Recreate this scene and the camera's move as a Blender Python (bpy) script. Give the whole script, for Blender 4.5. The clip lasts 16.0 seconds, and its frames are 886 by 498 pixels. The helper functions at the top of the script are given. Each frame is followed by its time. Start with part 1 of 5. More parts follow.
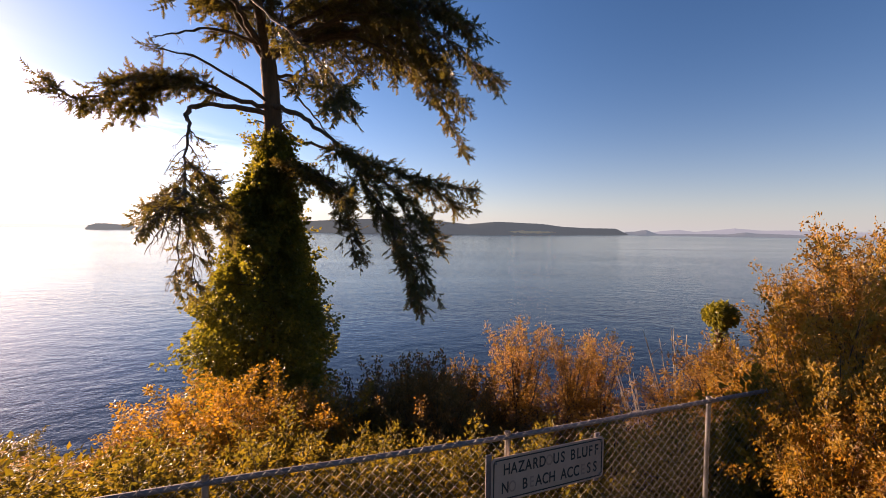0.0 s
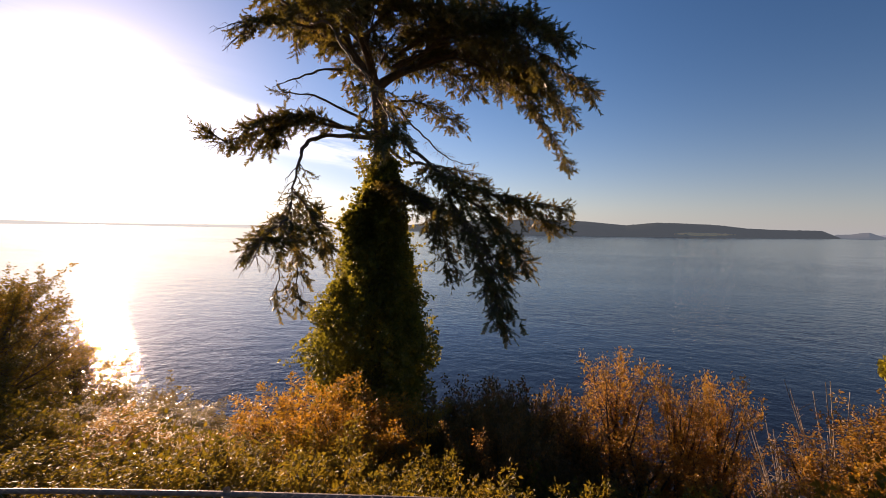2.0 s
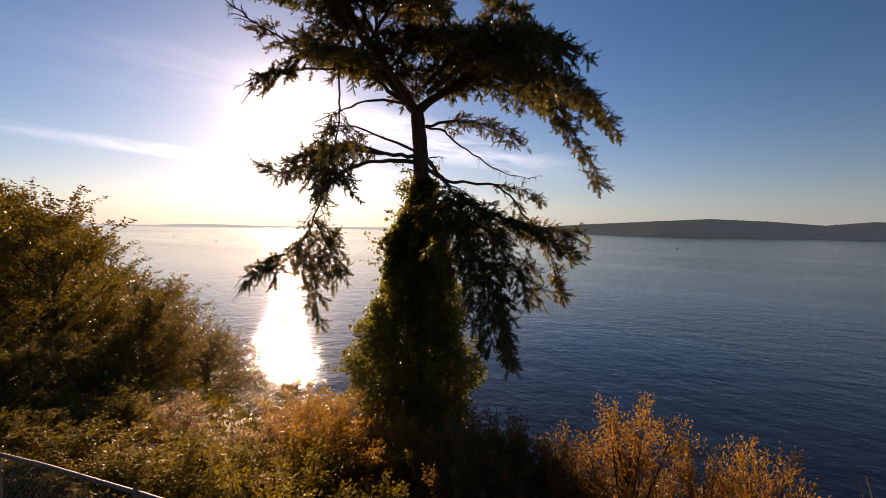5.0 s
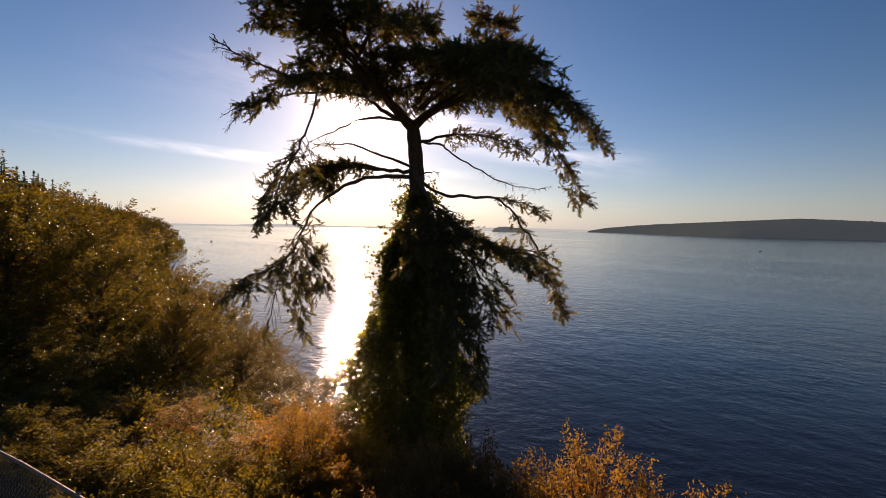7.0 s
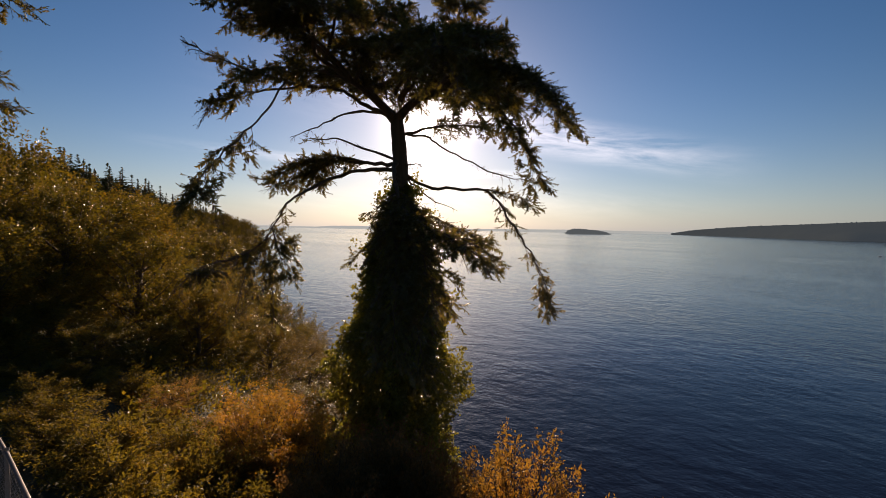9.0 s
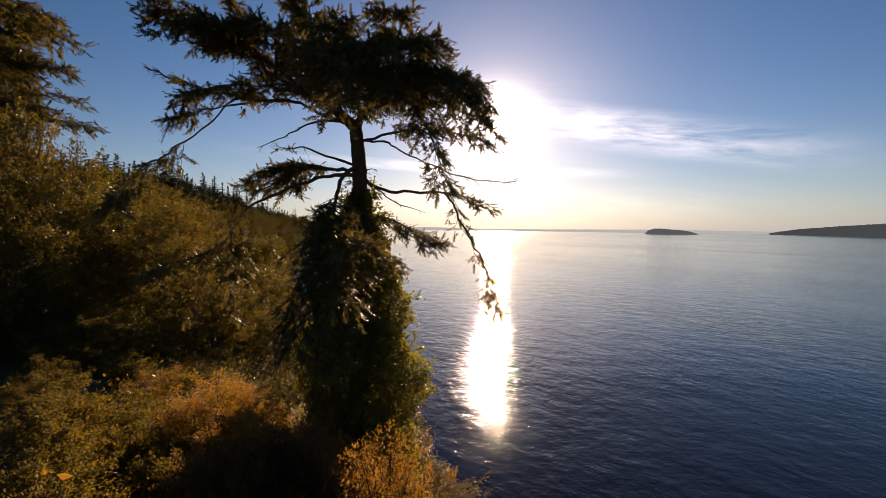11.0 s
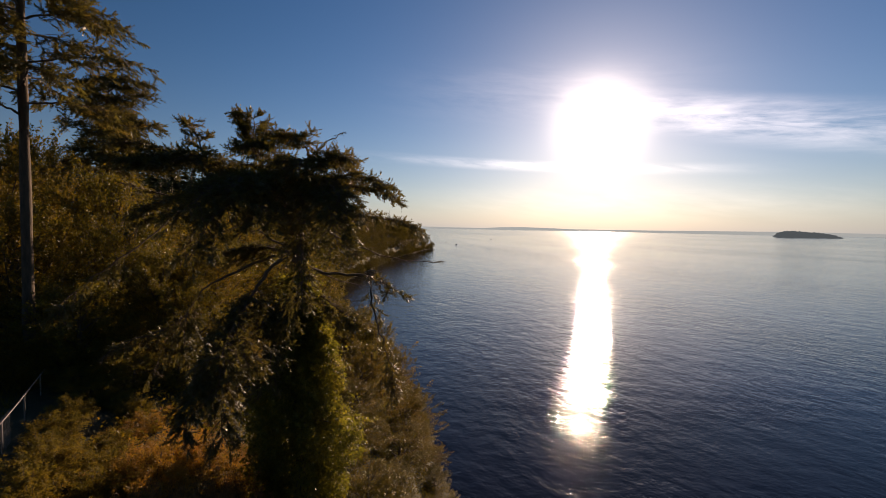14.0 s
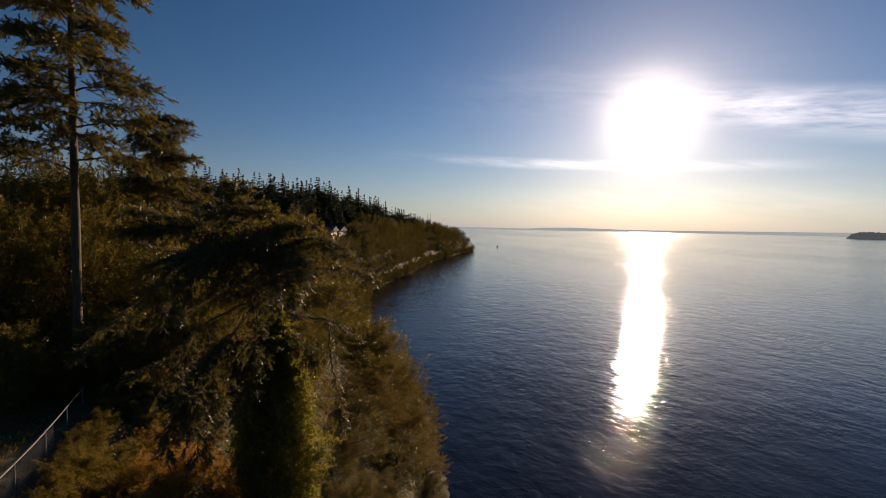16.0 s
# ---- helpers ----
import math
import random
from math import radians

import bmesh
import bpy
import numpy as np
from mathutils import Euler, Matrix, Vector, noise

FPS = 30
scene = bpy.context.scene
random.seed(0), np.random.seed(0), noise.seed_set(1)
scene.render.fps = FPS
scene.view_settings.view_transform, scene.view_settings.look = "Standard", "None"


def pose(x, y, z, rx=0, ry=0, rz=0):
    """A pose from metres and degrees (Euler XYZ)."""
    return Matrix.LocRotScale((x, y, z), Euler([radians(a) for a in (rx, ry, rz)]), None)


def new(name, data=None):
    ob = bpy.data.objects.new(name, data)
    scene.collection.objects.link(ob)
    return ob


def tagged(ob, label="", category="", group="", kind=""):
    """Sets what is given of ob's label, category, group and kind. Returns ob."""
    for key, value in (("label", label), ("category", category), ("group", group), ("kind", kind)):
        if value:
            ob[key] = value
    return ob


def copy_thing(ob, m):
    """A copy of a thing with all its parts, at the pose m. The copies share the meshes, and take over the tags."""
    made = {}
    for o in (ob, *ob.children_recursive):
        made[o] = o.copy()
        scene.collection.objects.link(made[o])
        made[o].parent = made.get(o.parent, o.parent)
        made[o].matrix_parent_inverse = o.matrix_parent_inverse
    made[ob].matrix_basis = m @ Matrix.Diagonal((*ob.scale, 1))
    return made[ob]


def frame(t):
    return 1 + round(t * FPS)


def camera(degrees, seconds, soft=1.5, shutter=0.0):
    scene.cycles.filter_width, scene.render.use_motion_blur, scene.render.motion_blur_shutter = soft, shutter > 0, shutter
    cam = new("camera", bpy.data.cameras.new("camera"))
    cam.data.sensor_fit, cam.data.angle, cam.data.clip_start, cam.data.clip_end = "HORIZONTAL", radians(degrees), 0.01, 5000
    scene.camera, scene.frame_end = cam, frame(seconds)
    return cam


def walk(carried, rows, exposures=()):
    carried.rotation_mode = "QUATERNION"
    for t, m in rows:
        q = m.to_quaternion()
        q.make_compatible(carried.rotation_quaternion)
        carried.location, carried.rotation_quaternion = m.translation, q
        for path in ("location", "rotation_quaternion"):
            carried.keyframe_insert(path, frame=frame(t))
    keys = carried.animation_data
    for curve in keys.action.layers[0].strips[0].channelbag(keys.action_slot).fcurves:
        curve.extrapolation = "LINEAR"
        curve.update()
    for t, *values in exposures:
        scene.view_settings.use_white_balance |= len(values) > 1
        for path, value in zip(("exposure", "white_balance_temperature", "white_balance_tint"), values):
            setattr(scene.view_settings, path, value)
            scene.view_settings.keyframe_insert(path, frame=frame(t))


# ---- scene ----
cam = camera(90.62, 16.0, soft=0.5)
WAY = [
    (0.0, pose(0.000, 0.000, 0.000, 87.641, -0.789, -0.000)),
    (0.5, pose(0.338, 0.083, 0.025, 87.626, -0.802, 4.221)),
    (1.0, pose(0.625, 0.161, 0.025, 87.649, -0.845, 9.332)),
    (1.5, pose(0.902, 0.232, 0.154, 87.575, -0.970, 14.458)),
    (2.0, pose(1.116, 0.295, 0.384, 87.461, -1.049, 19.327)),
    (2.5, pose(1.392, 0.366, 0.516, 87.395, -0.996, 23.998)),
    (3.0, pose(1.716, 0.479, 0.596, 87.382, -0.748, 26.578)),
    (5.5, pose(3.621, 1.770, 0.995, 87.376, -0.943, 40.053)),
    (6.0, pose(3.900, 2.023, 1.168, 87.356, -0.911, 41.705)),
    (6.5, pose(4.195, 2.275, 1.236, 87.333, -0.896, 43.574)),
    (7.0, pose(4.473, 2.545, 1.236, 87.253, -0.978, 45.743)),
    (7.5, pose(4.720, 2.885, 1.180, 87.203, -0.992, 48.365)),
    (8.0, pose(5.016, 3.324, 1.107, 87.207, -0.976, 50.551)),
    (8.5, pose(5.343, 3.776, 1.082, 87.243, -1.003, 52.714)),
    (9.0, pose(5.700, 4.299, 1.051, 87.345, -1.039, 54.971)),
    (11.5, pose(7.710, 7.296, 1.196, 87.320, -0.632, 66.388)),
    (12.0, pose(8.077, 7.972, 1.384, 87.322, -0.661, 68.533)),
    (12.5, pose(8.401, 8.660, 1.732, 87.278, -0.736, 70.907)),
    (13.0, pose(8.725, 9.361, 2.249, 87.210, -0.897, 73.305)),
    (13.5, pose(9.180, 10.017, 2.861, 87.164, -1.030, 75.221)),
    (14.0, pose(9.611, 10.710, 3.441, 87.106, -1.081, 76.556)),
    (14.5, pose(10.026, 11.377, 3.975, 87.090, -1.075, 78.244)),
    (15.0, pose(10.528, 11.996, 4.447, 87.041, -1.110, 79.538)),
    (15.5, pose(11.182, 12.620, 4.841, 87.016, -1.088, 80.981)),
    (16.0, pose(11.931, 13.256, 5.180, 87.039, -1.077, 82.304)),
]
EXPOSURE = [(0.0, 1.9, 8400, 41), (3.0, 1.06, 8200, 35), (5.5, 0.9, 8300, 34), (8.0, 0.74, 8100, 31), (8.5, 0.46, 7300, 23), (9.2, 0.66, 7900, 29), (11.5, 0.7, 8000, 31), (16.0, 0.36, 7500, 25)]
walk(cam, WAY, EXPOSURE)

# ---------- world, sun ----------
SUN_AZ, SUN_EL = 57.4, 12.8          # degrees to the left of +y, and above the horizon
SUN_DIR = Vector((-math.sin(radians(SUN_AZ)) * math.cos(radians(SUN_EL)),
                  math.cos(radians(SUN_AZ)) * math.cos(radians(SUN_EL)), math.sin(radians(SUN_EL))))
SKY = 0.059
SEA = -14.5


def nodes_of(tree):
    tree.nodes.clear()

    def add(kind, inputs=None, **props):
        n = tree.nodes.new(kind)
        for k, v in props.items():
            setattr_plain(n, k, v)
        for k, v in (inputs or {}).items():
            if isinstance(v, bpy.types.NodeSocket):
                tree.links.new(v, n.inputs[k])
            else:
                n.inputs[k].default_value = v
        return n
    return add


def setattr_plain(n, k, v):
    if k == "operation":
        n.operation = v
    elif k == "blend":
        n.data_type, n.blend_type = "RGBA", v
    elif k == "sky":
        n.sky_type = v
    elif k == "dims":
        n.noise_dimensions = v
    elif k == "feature":
        n.feature = v


def maths(add, op, a, b=0.0, c=0.0):
    return add("ShaderNodeMath", {0: a, 1: b, 2: c}, operation=op).outputs[0]


def ramp(add, fac, stops):
    n = add("ShaderNodeValToRGB", {"Fac": fac})
    el = n.color_ramp.elements
    while len(el) < len(stops):
        el.new(0.5)
    for e, (p, c) in zip(el, stops):
        e.position, e.color = p, (*c, 1.0) if len(c) == 3 else c
    return n.outputs[0]


def mixc(add, fac, a, b, blend="MIX"):
    return add("ShaderNodeMix", {0: fac, 6: a, 7: b}, blend=blend).outputs[2]


def band(add, x, mid, half):
    """1 at mid, falling to 0 at half away, smooth."""
    d = maths(add, "ABSOLUTE", maths(add, "SUBTRACT", x, mid))
    n = add("ShaderNodeMapRange", {0: d, 1: 0.0, 2: half, 3: 1.0, 4: 0.0})
    n.interpolation_type = "SMOOTHSTEP"
    return n.outputs[0]


def build_world():
    world = bpy.data.worlds.new("sky")
    scene.world = world
    world.use_nodes = True
    t = world.node_tree
    add = nodes_of(t)
    sky = add("ShaderNodeTexSky", sky="NISHITA")
    sky.sun_disc = False
    sky.sun_elevation, sky.sun_rotation = radians(SUN_EL), radians(-SUN_AZ)
    sky.air_density, sky.dust_density, sky.ozone_density = 0.9, 0.2, 3.6
    vec = add("ShaderNodeTexCoord").outputs["Generated"]
    sep = add("ShaderNodeSeparateXYZ", {0: vec})
    dot = add("ShaderNodeVectorMath", {0: vec, 1: SUN_DIR}, operation="DOT_PRODUCT").outputs["Value"]
    ang = maths(add, "MULTIPLY", maths(add, "ARCCOSINE", maths(add, "MINIMUM", dot, 1.0)), 180 / math.pi)
    az = maths(add, "MULTIPLY", maths(add, "ARCTAN2", maths(add, "MULTIPLY", sep.outputs[0], -1.0), sep.outputs[1]), 180 / math.pi)
    el = maths(add, "MULTIPLY", maths(add, "ARCSINE", sep.outputs[2]), 180 / math.pi)
    # the sun's own core and aureole in thin high cloud
    core = maths(add, "EXPONENT", maths(add, "MULTIPLY", maths(add, "POWER", maths(add, "DIVIDE", ang, 0.55), 2.0), -1.0))
    # wide weak disc: lens bloom painted into the sky
    bloom = maths(add, "EXPONENT", maths(add, "MULTIPLY", maths(add, "POWER", maths(add, "DIVIDE", ang, 5.0), 3.0), -1.0))
    halo = maths(add, "EXPONENT", maths(add, "MULTIPLY", ang, -1 / 6.0))
    glow = maths(add, "ADD", maths(add, "ADD", maths(add, "MULTIPLY", core, 50.0), maths(add, "MULTIPLY", bloom, 0.5)), maths(add, "MULTIPLY", halo, 0.35))
    # pale haze low over the water, brighter towards the sun
    low_air = maths(add, "MULTIPLY", maths(add, "EXPONENT", maths(add, "MULTIPLY", maths(add, "ABSOLUTE", el), -1 / 4.5)), 0.84)
    haze_lum = maths(add, "ADD", 0.17, maths(add, "MULTIPLY", maths(add, "EXPONENT", maths(add, "MULTIPLY", ang, -1 / 26.0)), 0.50))
    haze_col = mixc(add, maths(add, "EXPONENT", maths(add, "MULTIPLY", ang, -1 / 30.0)), (0.68, 0.95, 1.14, 1), (0.81, 0.99, 1.03, 1))
    # cirrus: long flat streaks
    flat = add("ShaderNodeCombineXYZ", {0: maths(add, "MULTIPLY", az, 0.06), 1: maths(add, "ADD", maths(add, "MULTIPLY", el, 0.36), maths(add, "MULTIPLY", az, -0.035)), 2: 0.0})
    n1 = add("ShaderNodeTexNoise", {"Vector": flat.outputs[0], "Scale": 1.3, "Detail": 6.0, "Roughness": 0.62, "Distortion": 0.5}).outputs[0]
    n2 = add("ShaderNodeTexNoise", {"Vector": flat.outputs[0], "Scale": 4.2, "Detail": 5.0, "Roughness": 0.6}).outputs[0]
    # streak heights drift down as they run to the right
    e_high = maths(add, "ADD", maths(add, "MULTIPLY", az, 0.2), 3.4)
    high = maths(add, "MULTIPLY", band(add, maths(add, "SUBTRACT", el, e_high), 0.0, 3.2), band(add, az, 40.0, 24.0))
    e_low = maths(add, "ADD", maths(add, "MULTIPLY", az, 0.045), 4.95)
    low = maths(add, "MULTIPLY", band(add, maths(add, "SUBTRACT", el, e_low), 0.0, 0.9), band(add, az, 64.0, 30.0))
    haze = maths(add, "MULTIPLY", band(add, el, 3.2, 3.0), band(add, az, 52.0, 40.0))
    veil = maths(add, "MULTIPLY", band(add, el, 16.5, 5.0), band(add, az, 64.0, 26.0))
    mask = maths(add, "ADD", maths(add, "MULTIPLY", high, 2.2), maths(add, "MULTIPLY", low, 1.5))
    mask = maths(add, "ADD", mask, maths(add, "ADD", maths(add, "MULTIPLY", haze, 0.45), maths(add, "MULTIPLY", veil, 0.3)))
    wisps = add("ShaderNodeMapRange", {0: maths(add, "ADD", maths(add, "MULTIPLY", n1, 0.7), maths(add, "MULTIPLY", n2, 0.3)), 1: 0.36, 2: 0.68, 3: 0.0, 4: 1.0}).outputs[0]
    cloud = maths(add, "MULTIPLY", mask, wisps)
    sun_near = maths(add, "ADD", 0.14, maths(add, "MULTIPLY", maths(add, "EXPONENT", maths(add, "MULTIPLY", ang, -1 / 22.0)), 0.3))
    cloud = maths(add, "MULTIPLY", cloud, sun_near)
    deep = add("ShaderNodeHueSaturation", {"Saturation": 1.2, "Color": sky.outputs[0]})
    # the blue deepens away from the sun
    away = add("ShaderNodeMapRange", {0: ang, 1: 22.0, 2: 85.0, 3: 1.0, 4: 0.72})
    away.interpolation_type = "SMOOTHSTEP"
    clear = add("ShaderNodeBackground", {"Color": deep.outputs[0], "Strength": maths(add, "MULTIPLY", away.outputs[0], SKY)})
    hazy = add("ShaderNodeBackground", {"Color": haze_col, "Strength": haze_lum})
    a = add("ShaderNodeMixShader", {0: low_air, 1: clear.outputs[0], 2: hazy.outputs[0]})
    b = add("ShaderNodeBackground", {"Color": (1.0, 0.93, 0.78, 1), "Strength": glow})
    c = add("ShaderNodeBackground", {"Color": (1.0, 0.95, 0.88, 1), "Strength": cloud})
    s = add("ShaderNodeAddShader", {0: a.outputs[0], 1: b.outputs[0]})
    s = add("ShaderNodeAddShader", {0: s.outputs[0], 1: c.outputs[0]})
    add("ShaderNodeOutputWorld", {"Surface": s.outputs[0]})


build_world()
sun = new("sun", bpy.data.lights.new("sun", "SUN"))
sun.data.energy, sun.data.angle, sun.data.color = 5.0, radians(0.53), (1.0, 0.83, 0.62)
sun.rotation_mode = "QUATERNION"
sun.rotation_quaternion = SUN_DIR.to_track_quat("Z", "Y")
sun.location = (-40, 30, 30)


# ---------- materials ----------
def material(name):
    m = bpy.data.materials.new(name)
    m.use_nodes = True
    return m, nodes_of(m.node_tree)


def coords(add):
    return add("ShaderNodeTexCoord").outputs["Object"]


def noise_tex(add, scale, detail=4.0, rough=0.55, vec=None):
    return add("ShaderNodeTexNoise", {"Vector": vec or coords(add), "Scale": scale, "Detail": detail, "Roughness": rough}).outputs[0]


def finish(add, shader):
    add("ShaderNodeOutputMaterial", {"Surface": shader})


def leaf_material(name, stops, translucent=0.5, rough=0.45, spread=0.35, gloss=0.35):
    """Leaf colour by island, drifting slowly over the plant; light shines through."""
    m, add = material(name)
    isl = add("ShaderNodeNewGeometry").outputs["Random Per Island"]
    drift = noise_tex(add, 1.1, 3.0)
    fac = maths(add, "ADD", maths(add, "MULTIPLY", isl, spread), maths(add, "MULTIPLY", maths(add, "SUBTRACT", drift, 0.28), 1.75 * (1 - spread)))
    col = ramp(add, fac, stops)
    p = add("ShaderNodeBsdfPrincipled", {"Base Color": col, "Roughness": rough})
    p.inputs["Specular IOR Level"].default_value = gloss
    warm = mixc(add, 1.0, col, (1.35, 1.18, 0.6, 1), "MULTIPLY")
    tr = add("ShaderNodeBsdfTranslucent", {"Color": warm})
    finish(add, add("ShaderNodeMixShader", {0: translucent, 1: p.outputs[0], 2: tr.outputs[0]}).outputs[0])
    return m


def bark_material(name, dark, light, scale=9.0):
    m, add = material(name)
    mp = add("ShaderNodeMapping", {"Vector": coords(add), "Scale": (1, 1, 0.22)}).outputs[0]
    n = noise_tex(add, scale, 6.0, 0.65, mp)
    big = noise_tex(add, 1.3, 3.0)
    col = mixc(add, maths(add, "MULTIPLY", big, 0.5), ramp(add, n, [(0.32, dark), (0.7, light)]), (0.10, 0.085, 0.05, 1))
    b = add("ShaderNodeBump", {"Height": n, "Strength": 0.9, "Distance": 0.03})
    finish(add, add("ShaderNodeBsdfPrincipled", {"Base Color": col, "Roughness": 0.92, "Normal": b.outputs[0]}).outputs[0])
    return m


def plain_material(name, color, rough=0.6, metal=0.0, vary=0.25, scale=14.0, bump=0.0):
    m, add = material(name)
    n = noise_tex(add, scale, 5.0, 0.6)
    dark = tuple(c * (1 - vary) for c in color)
    col = ramp(add, n, [(0.3, dark), (0.7, color)])
    p = add("ShaderNodeBsdfPrincipled", {"Base Color": col, "Roughness": rough, "Metallic": metal})
    if bump:
        p.inputs["Normal"].default_value = (0, 0, 0)
        b = add("ShaderNodeBump", {"Height": n, "Strength": bump, "Distance": 0.02})
        m.node_tree.links.new(b.outputs[0], p.inputs["Normal"])
    finish(add, p.outputs[0])
    return m


def water_material():
    m, add = material("sea_water")
    vec = add("ShaderNodeNewGeometry").outputs["Position"]
    turned = add("ShaderNodeMapping", {"Vector": vec, "Rotation": (0, 0, radians(-30)), "Scale": (0.8, 1.0, 1.0)}).outputs[0]
    fine = noise_tex(add, 3.4, 3.0, 0.6, turned)
    mid = noise_tex(add, 1.05, 3.0, 0.55, turned)
    swell = noise_tex(add, 0.3, 2.0, 0.5, turned)
    hgt = maths(add, "ADD", maths(add, "MULTIPLY", fine, 0.075), maths(add, "ADD", maths(add, "MULTIPLY", mid, 0.205), maths(add, "MULTIPLY", swell, 0.37)))
    # wind lanes: long calm and ruffled patches
    lane_map = add("ShaderNodeMapping", {"Vector": vec, "Rotation": (0, 0, radians(-20)), "Scale": (0.004, 0.022, 1.0)}).outputs[0]
    lanes = noise_tex(add, 1.0, 4.0, 0.6, lane_map)
    force = add("ShaderNodeMapRange", {0: lanes, 1: 0.38, 2: 0.62, 3: 0.27, 4: 0.43}).outputs[0]
    b = add("ShaderNodeBump", {"Height": hgt, "Strength": force, "Distance": 1.0})
    rough = add("ShaderNodeMapRange", {0: lanes, 1: 0.35, 2: 0.7, 3: 0.02, 4: 0.06}).outputs[0]
    # choppier water out in the open sound
    out = add("ShaderNodeVectorMath", {0: vec}, operation="LENGTH").outputs["Value"]
    open_sea = add("ShaderNodeMapRange", {0: out, 1: 60.0, 2: 1400.0, 3: 0.0, 4: 1.0}).outputs[0]
    rough = maths(add, "ADD", rough, maths(add, "MULTIPLY", maths(add, "POWER", open_sea, 0.5), 0.085))
    p = add("ShaderNodeBsdfPrincipled", {"Base Color": (0.006, 0.006, 0.010, 1), "Roughness": rough, "IOR": 1.33, "Normal": b.outputs[0]})
    finish(add, p.outputs[0])
    return m


def ground_material():
    m, add = material("bluff_soil")
    n = noise_tex(add, 0.9, 6.0, 0.6)
    f = noise_tex(add, 14.0, 4.0, 0.6)
    col = ramp(add, n, [(0.3, (0.03, 0.026, 0.013)), (0.5, (0.05, 0.046, 0.02)), (0.72, (0.085, 0.065, 0.035))])
    col = mixc(add, maths(add, "MULTIPLY", f, 0.5), col, (0.05, 0.055, 0.02, 1))
    b = add("ShaderNodeBump", {"Height": f, "Strength": 0.8, "Distance": 0.06})
    finish(add, add("ShaderNodeBsdfPrincipled", {"Base Color": col, "Roughness": 0.95, "Normal": b.outputs[0]}).outputs[0])
    return m


def distant_material(name, land, haze_glow, amount, field=None):
    """Far wooded land; kilometres of bluish haze are put in as a surface glow."""
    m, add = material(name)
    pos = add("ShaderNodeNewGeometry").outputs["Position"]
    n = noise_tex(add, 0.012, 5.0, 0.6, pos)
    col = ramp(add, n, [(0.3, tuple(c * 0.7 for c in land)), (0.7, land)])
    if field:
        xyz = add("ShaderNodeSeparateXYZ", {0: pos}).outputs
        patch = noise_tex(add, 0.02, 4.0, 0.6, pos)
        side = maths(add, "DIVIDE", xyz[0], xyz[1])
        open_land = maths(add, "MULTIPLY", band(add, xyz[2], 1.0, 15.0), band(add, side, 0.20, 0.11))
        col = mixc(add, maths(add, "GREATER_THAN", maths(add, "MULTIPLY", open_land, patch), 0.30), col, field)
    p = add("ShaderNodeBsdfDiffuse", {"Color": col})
    e = add("ShaderNodeEmission", {"Color": (*haze_glow, 1), "Strength": amount})
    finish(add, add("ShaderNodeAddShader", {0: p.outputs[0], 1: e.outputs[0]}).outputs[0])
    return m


M_WATER = water_material()
M_SOIL = ground_material()
M_BARK = bark_material("fir_bark", (0.04, 0.025, 0.016), (0.13, 0.082, 0.052))
M_PALE = plain_material("dry_twig", (0.34, 0.28, 0.22), 0.9)
M_STEM = plain_material("shrub_stem", (0.075, 0.052, 0.034), 0.9)
M_CONE = plain_material("cone_brown", (0.10, 0.055, 0.03), 0.8)
M_NEEDLE = leaf_material("fir_needles", [(0.0, (0.046, 0.050, 0.018)), (0.5, (0.098, 0.088, 0.029)), (0.85, (0.185, 0.13, 0.045)), (1.0, (0.27, 0.165, 0.075))], 0.45, 0.45)
M_NEEDLE_FAR = leaf_material("far_fir_needles", [(0.0, (0.019, 0.029, 0.014)), (0.6, (0.036, 0.050, 0.022)), (1.0, (0.072, 0.072, 0.030))], 0.15, 0.7)
M_IVY = leaf_material("ivy_leaves", [(0.0, (0.06, 0.07, 0.016)), (0.5, (0.15, 0.15, 0.026)), (1.0, (0.30, 0.26, 0.045))], 0.55, 0.42)
M_GOLD = leaf_material("gold_leaves", [(0.0, (0.12, 0.095, 0.02)), (0.4, (0.28, 0.175, 0.03)), (0.75, (0.42, 0.21, 0.035)), (1.0, (0.52, 0.29, 0.06))], 0.5, 0.5)
M_ORANGE = leaf_material("orange_leaves", [(0.0, (0.12, 0.09, 0.025)), (0.45, (0.27, 0.155, 0.036)), (0.8, (0.35, 0.165, 0.04)), (1.0, (0.42, 0.25, 0.075))], 0.5, 0.5)
M_RUSSET = leaf_material("russet_leaves", [(0.0, (0.08, 0.062, 0.027)), (0.5, (0.18, 0.105, 0.042)), (1.0, (0.36, 0.165, 0.055))], 0.42, 0.55)
M_LIME = leaf_material("lime_leaves", [(0.0, (0.065, 0.068, 0.016)), (0.5, (0.18, 0.14, 0.027)), (1.0, (0.36, 0.225, 0.045))], 0.5, 0.5, 0.35, 0.2)
M_ALDER = leaf_material("alder_leaves", [(0.0, (0.042, 0.048, 0.010)), (0.45, (0.115, 0.10, 0.016)), (0.8, (0.25, 0.17, 0.025)), (1.0, (0.42, 0.23, 0.035))], 0.42, 0.36, 0.35, 0.2)
M_SLOPE = leaf_material("slope_leaves", [(0.0, (0.05, 0.05, 0.013)), (0.5, (0.15, 0.115, 0.022)), (1.0, (0.34, 0.19, 0.035))], 0.4, 0.55, 0.35, 0.1)
M_COAST = leaf_material("coast_leaves", [(0.0, (0.036, 0.042, 0.013)), (0.5, (0.10, 0.088, 0.024)), (1.0, (0.24, 0.15, 0.038))], 0.32, 0.6, 0.3, 0.1)
M_PLUME = leaf_material("dry_plumes", [(0.0, (0.16, 0.10, 0.05)), (1.0, (0.36, 0.22, 0.11))], 0.4, 0.8)
M_STEEL = plain_material("galvanised_steel", (0.33, 0.33, 0.33), 0.45, 0.85, 0.3, 30.0)
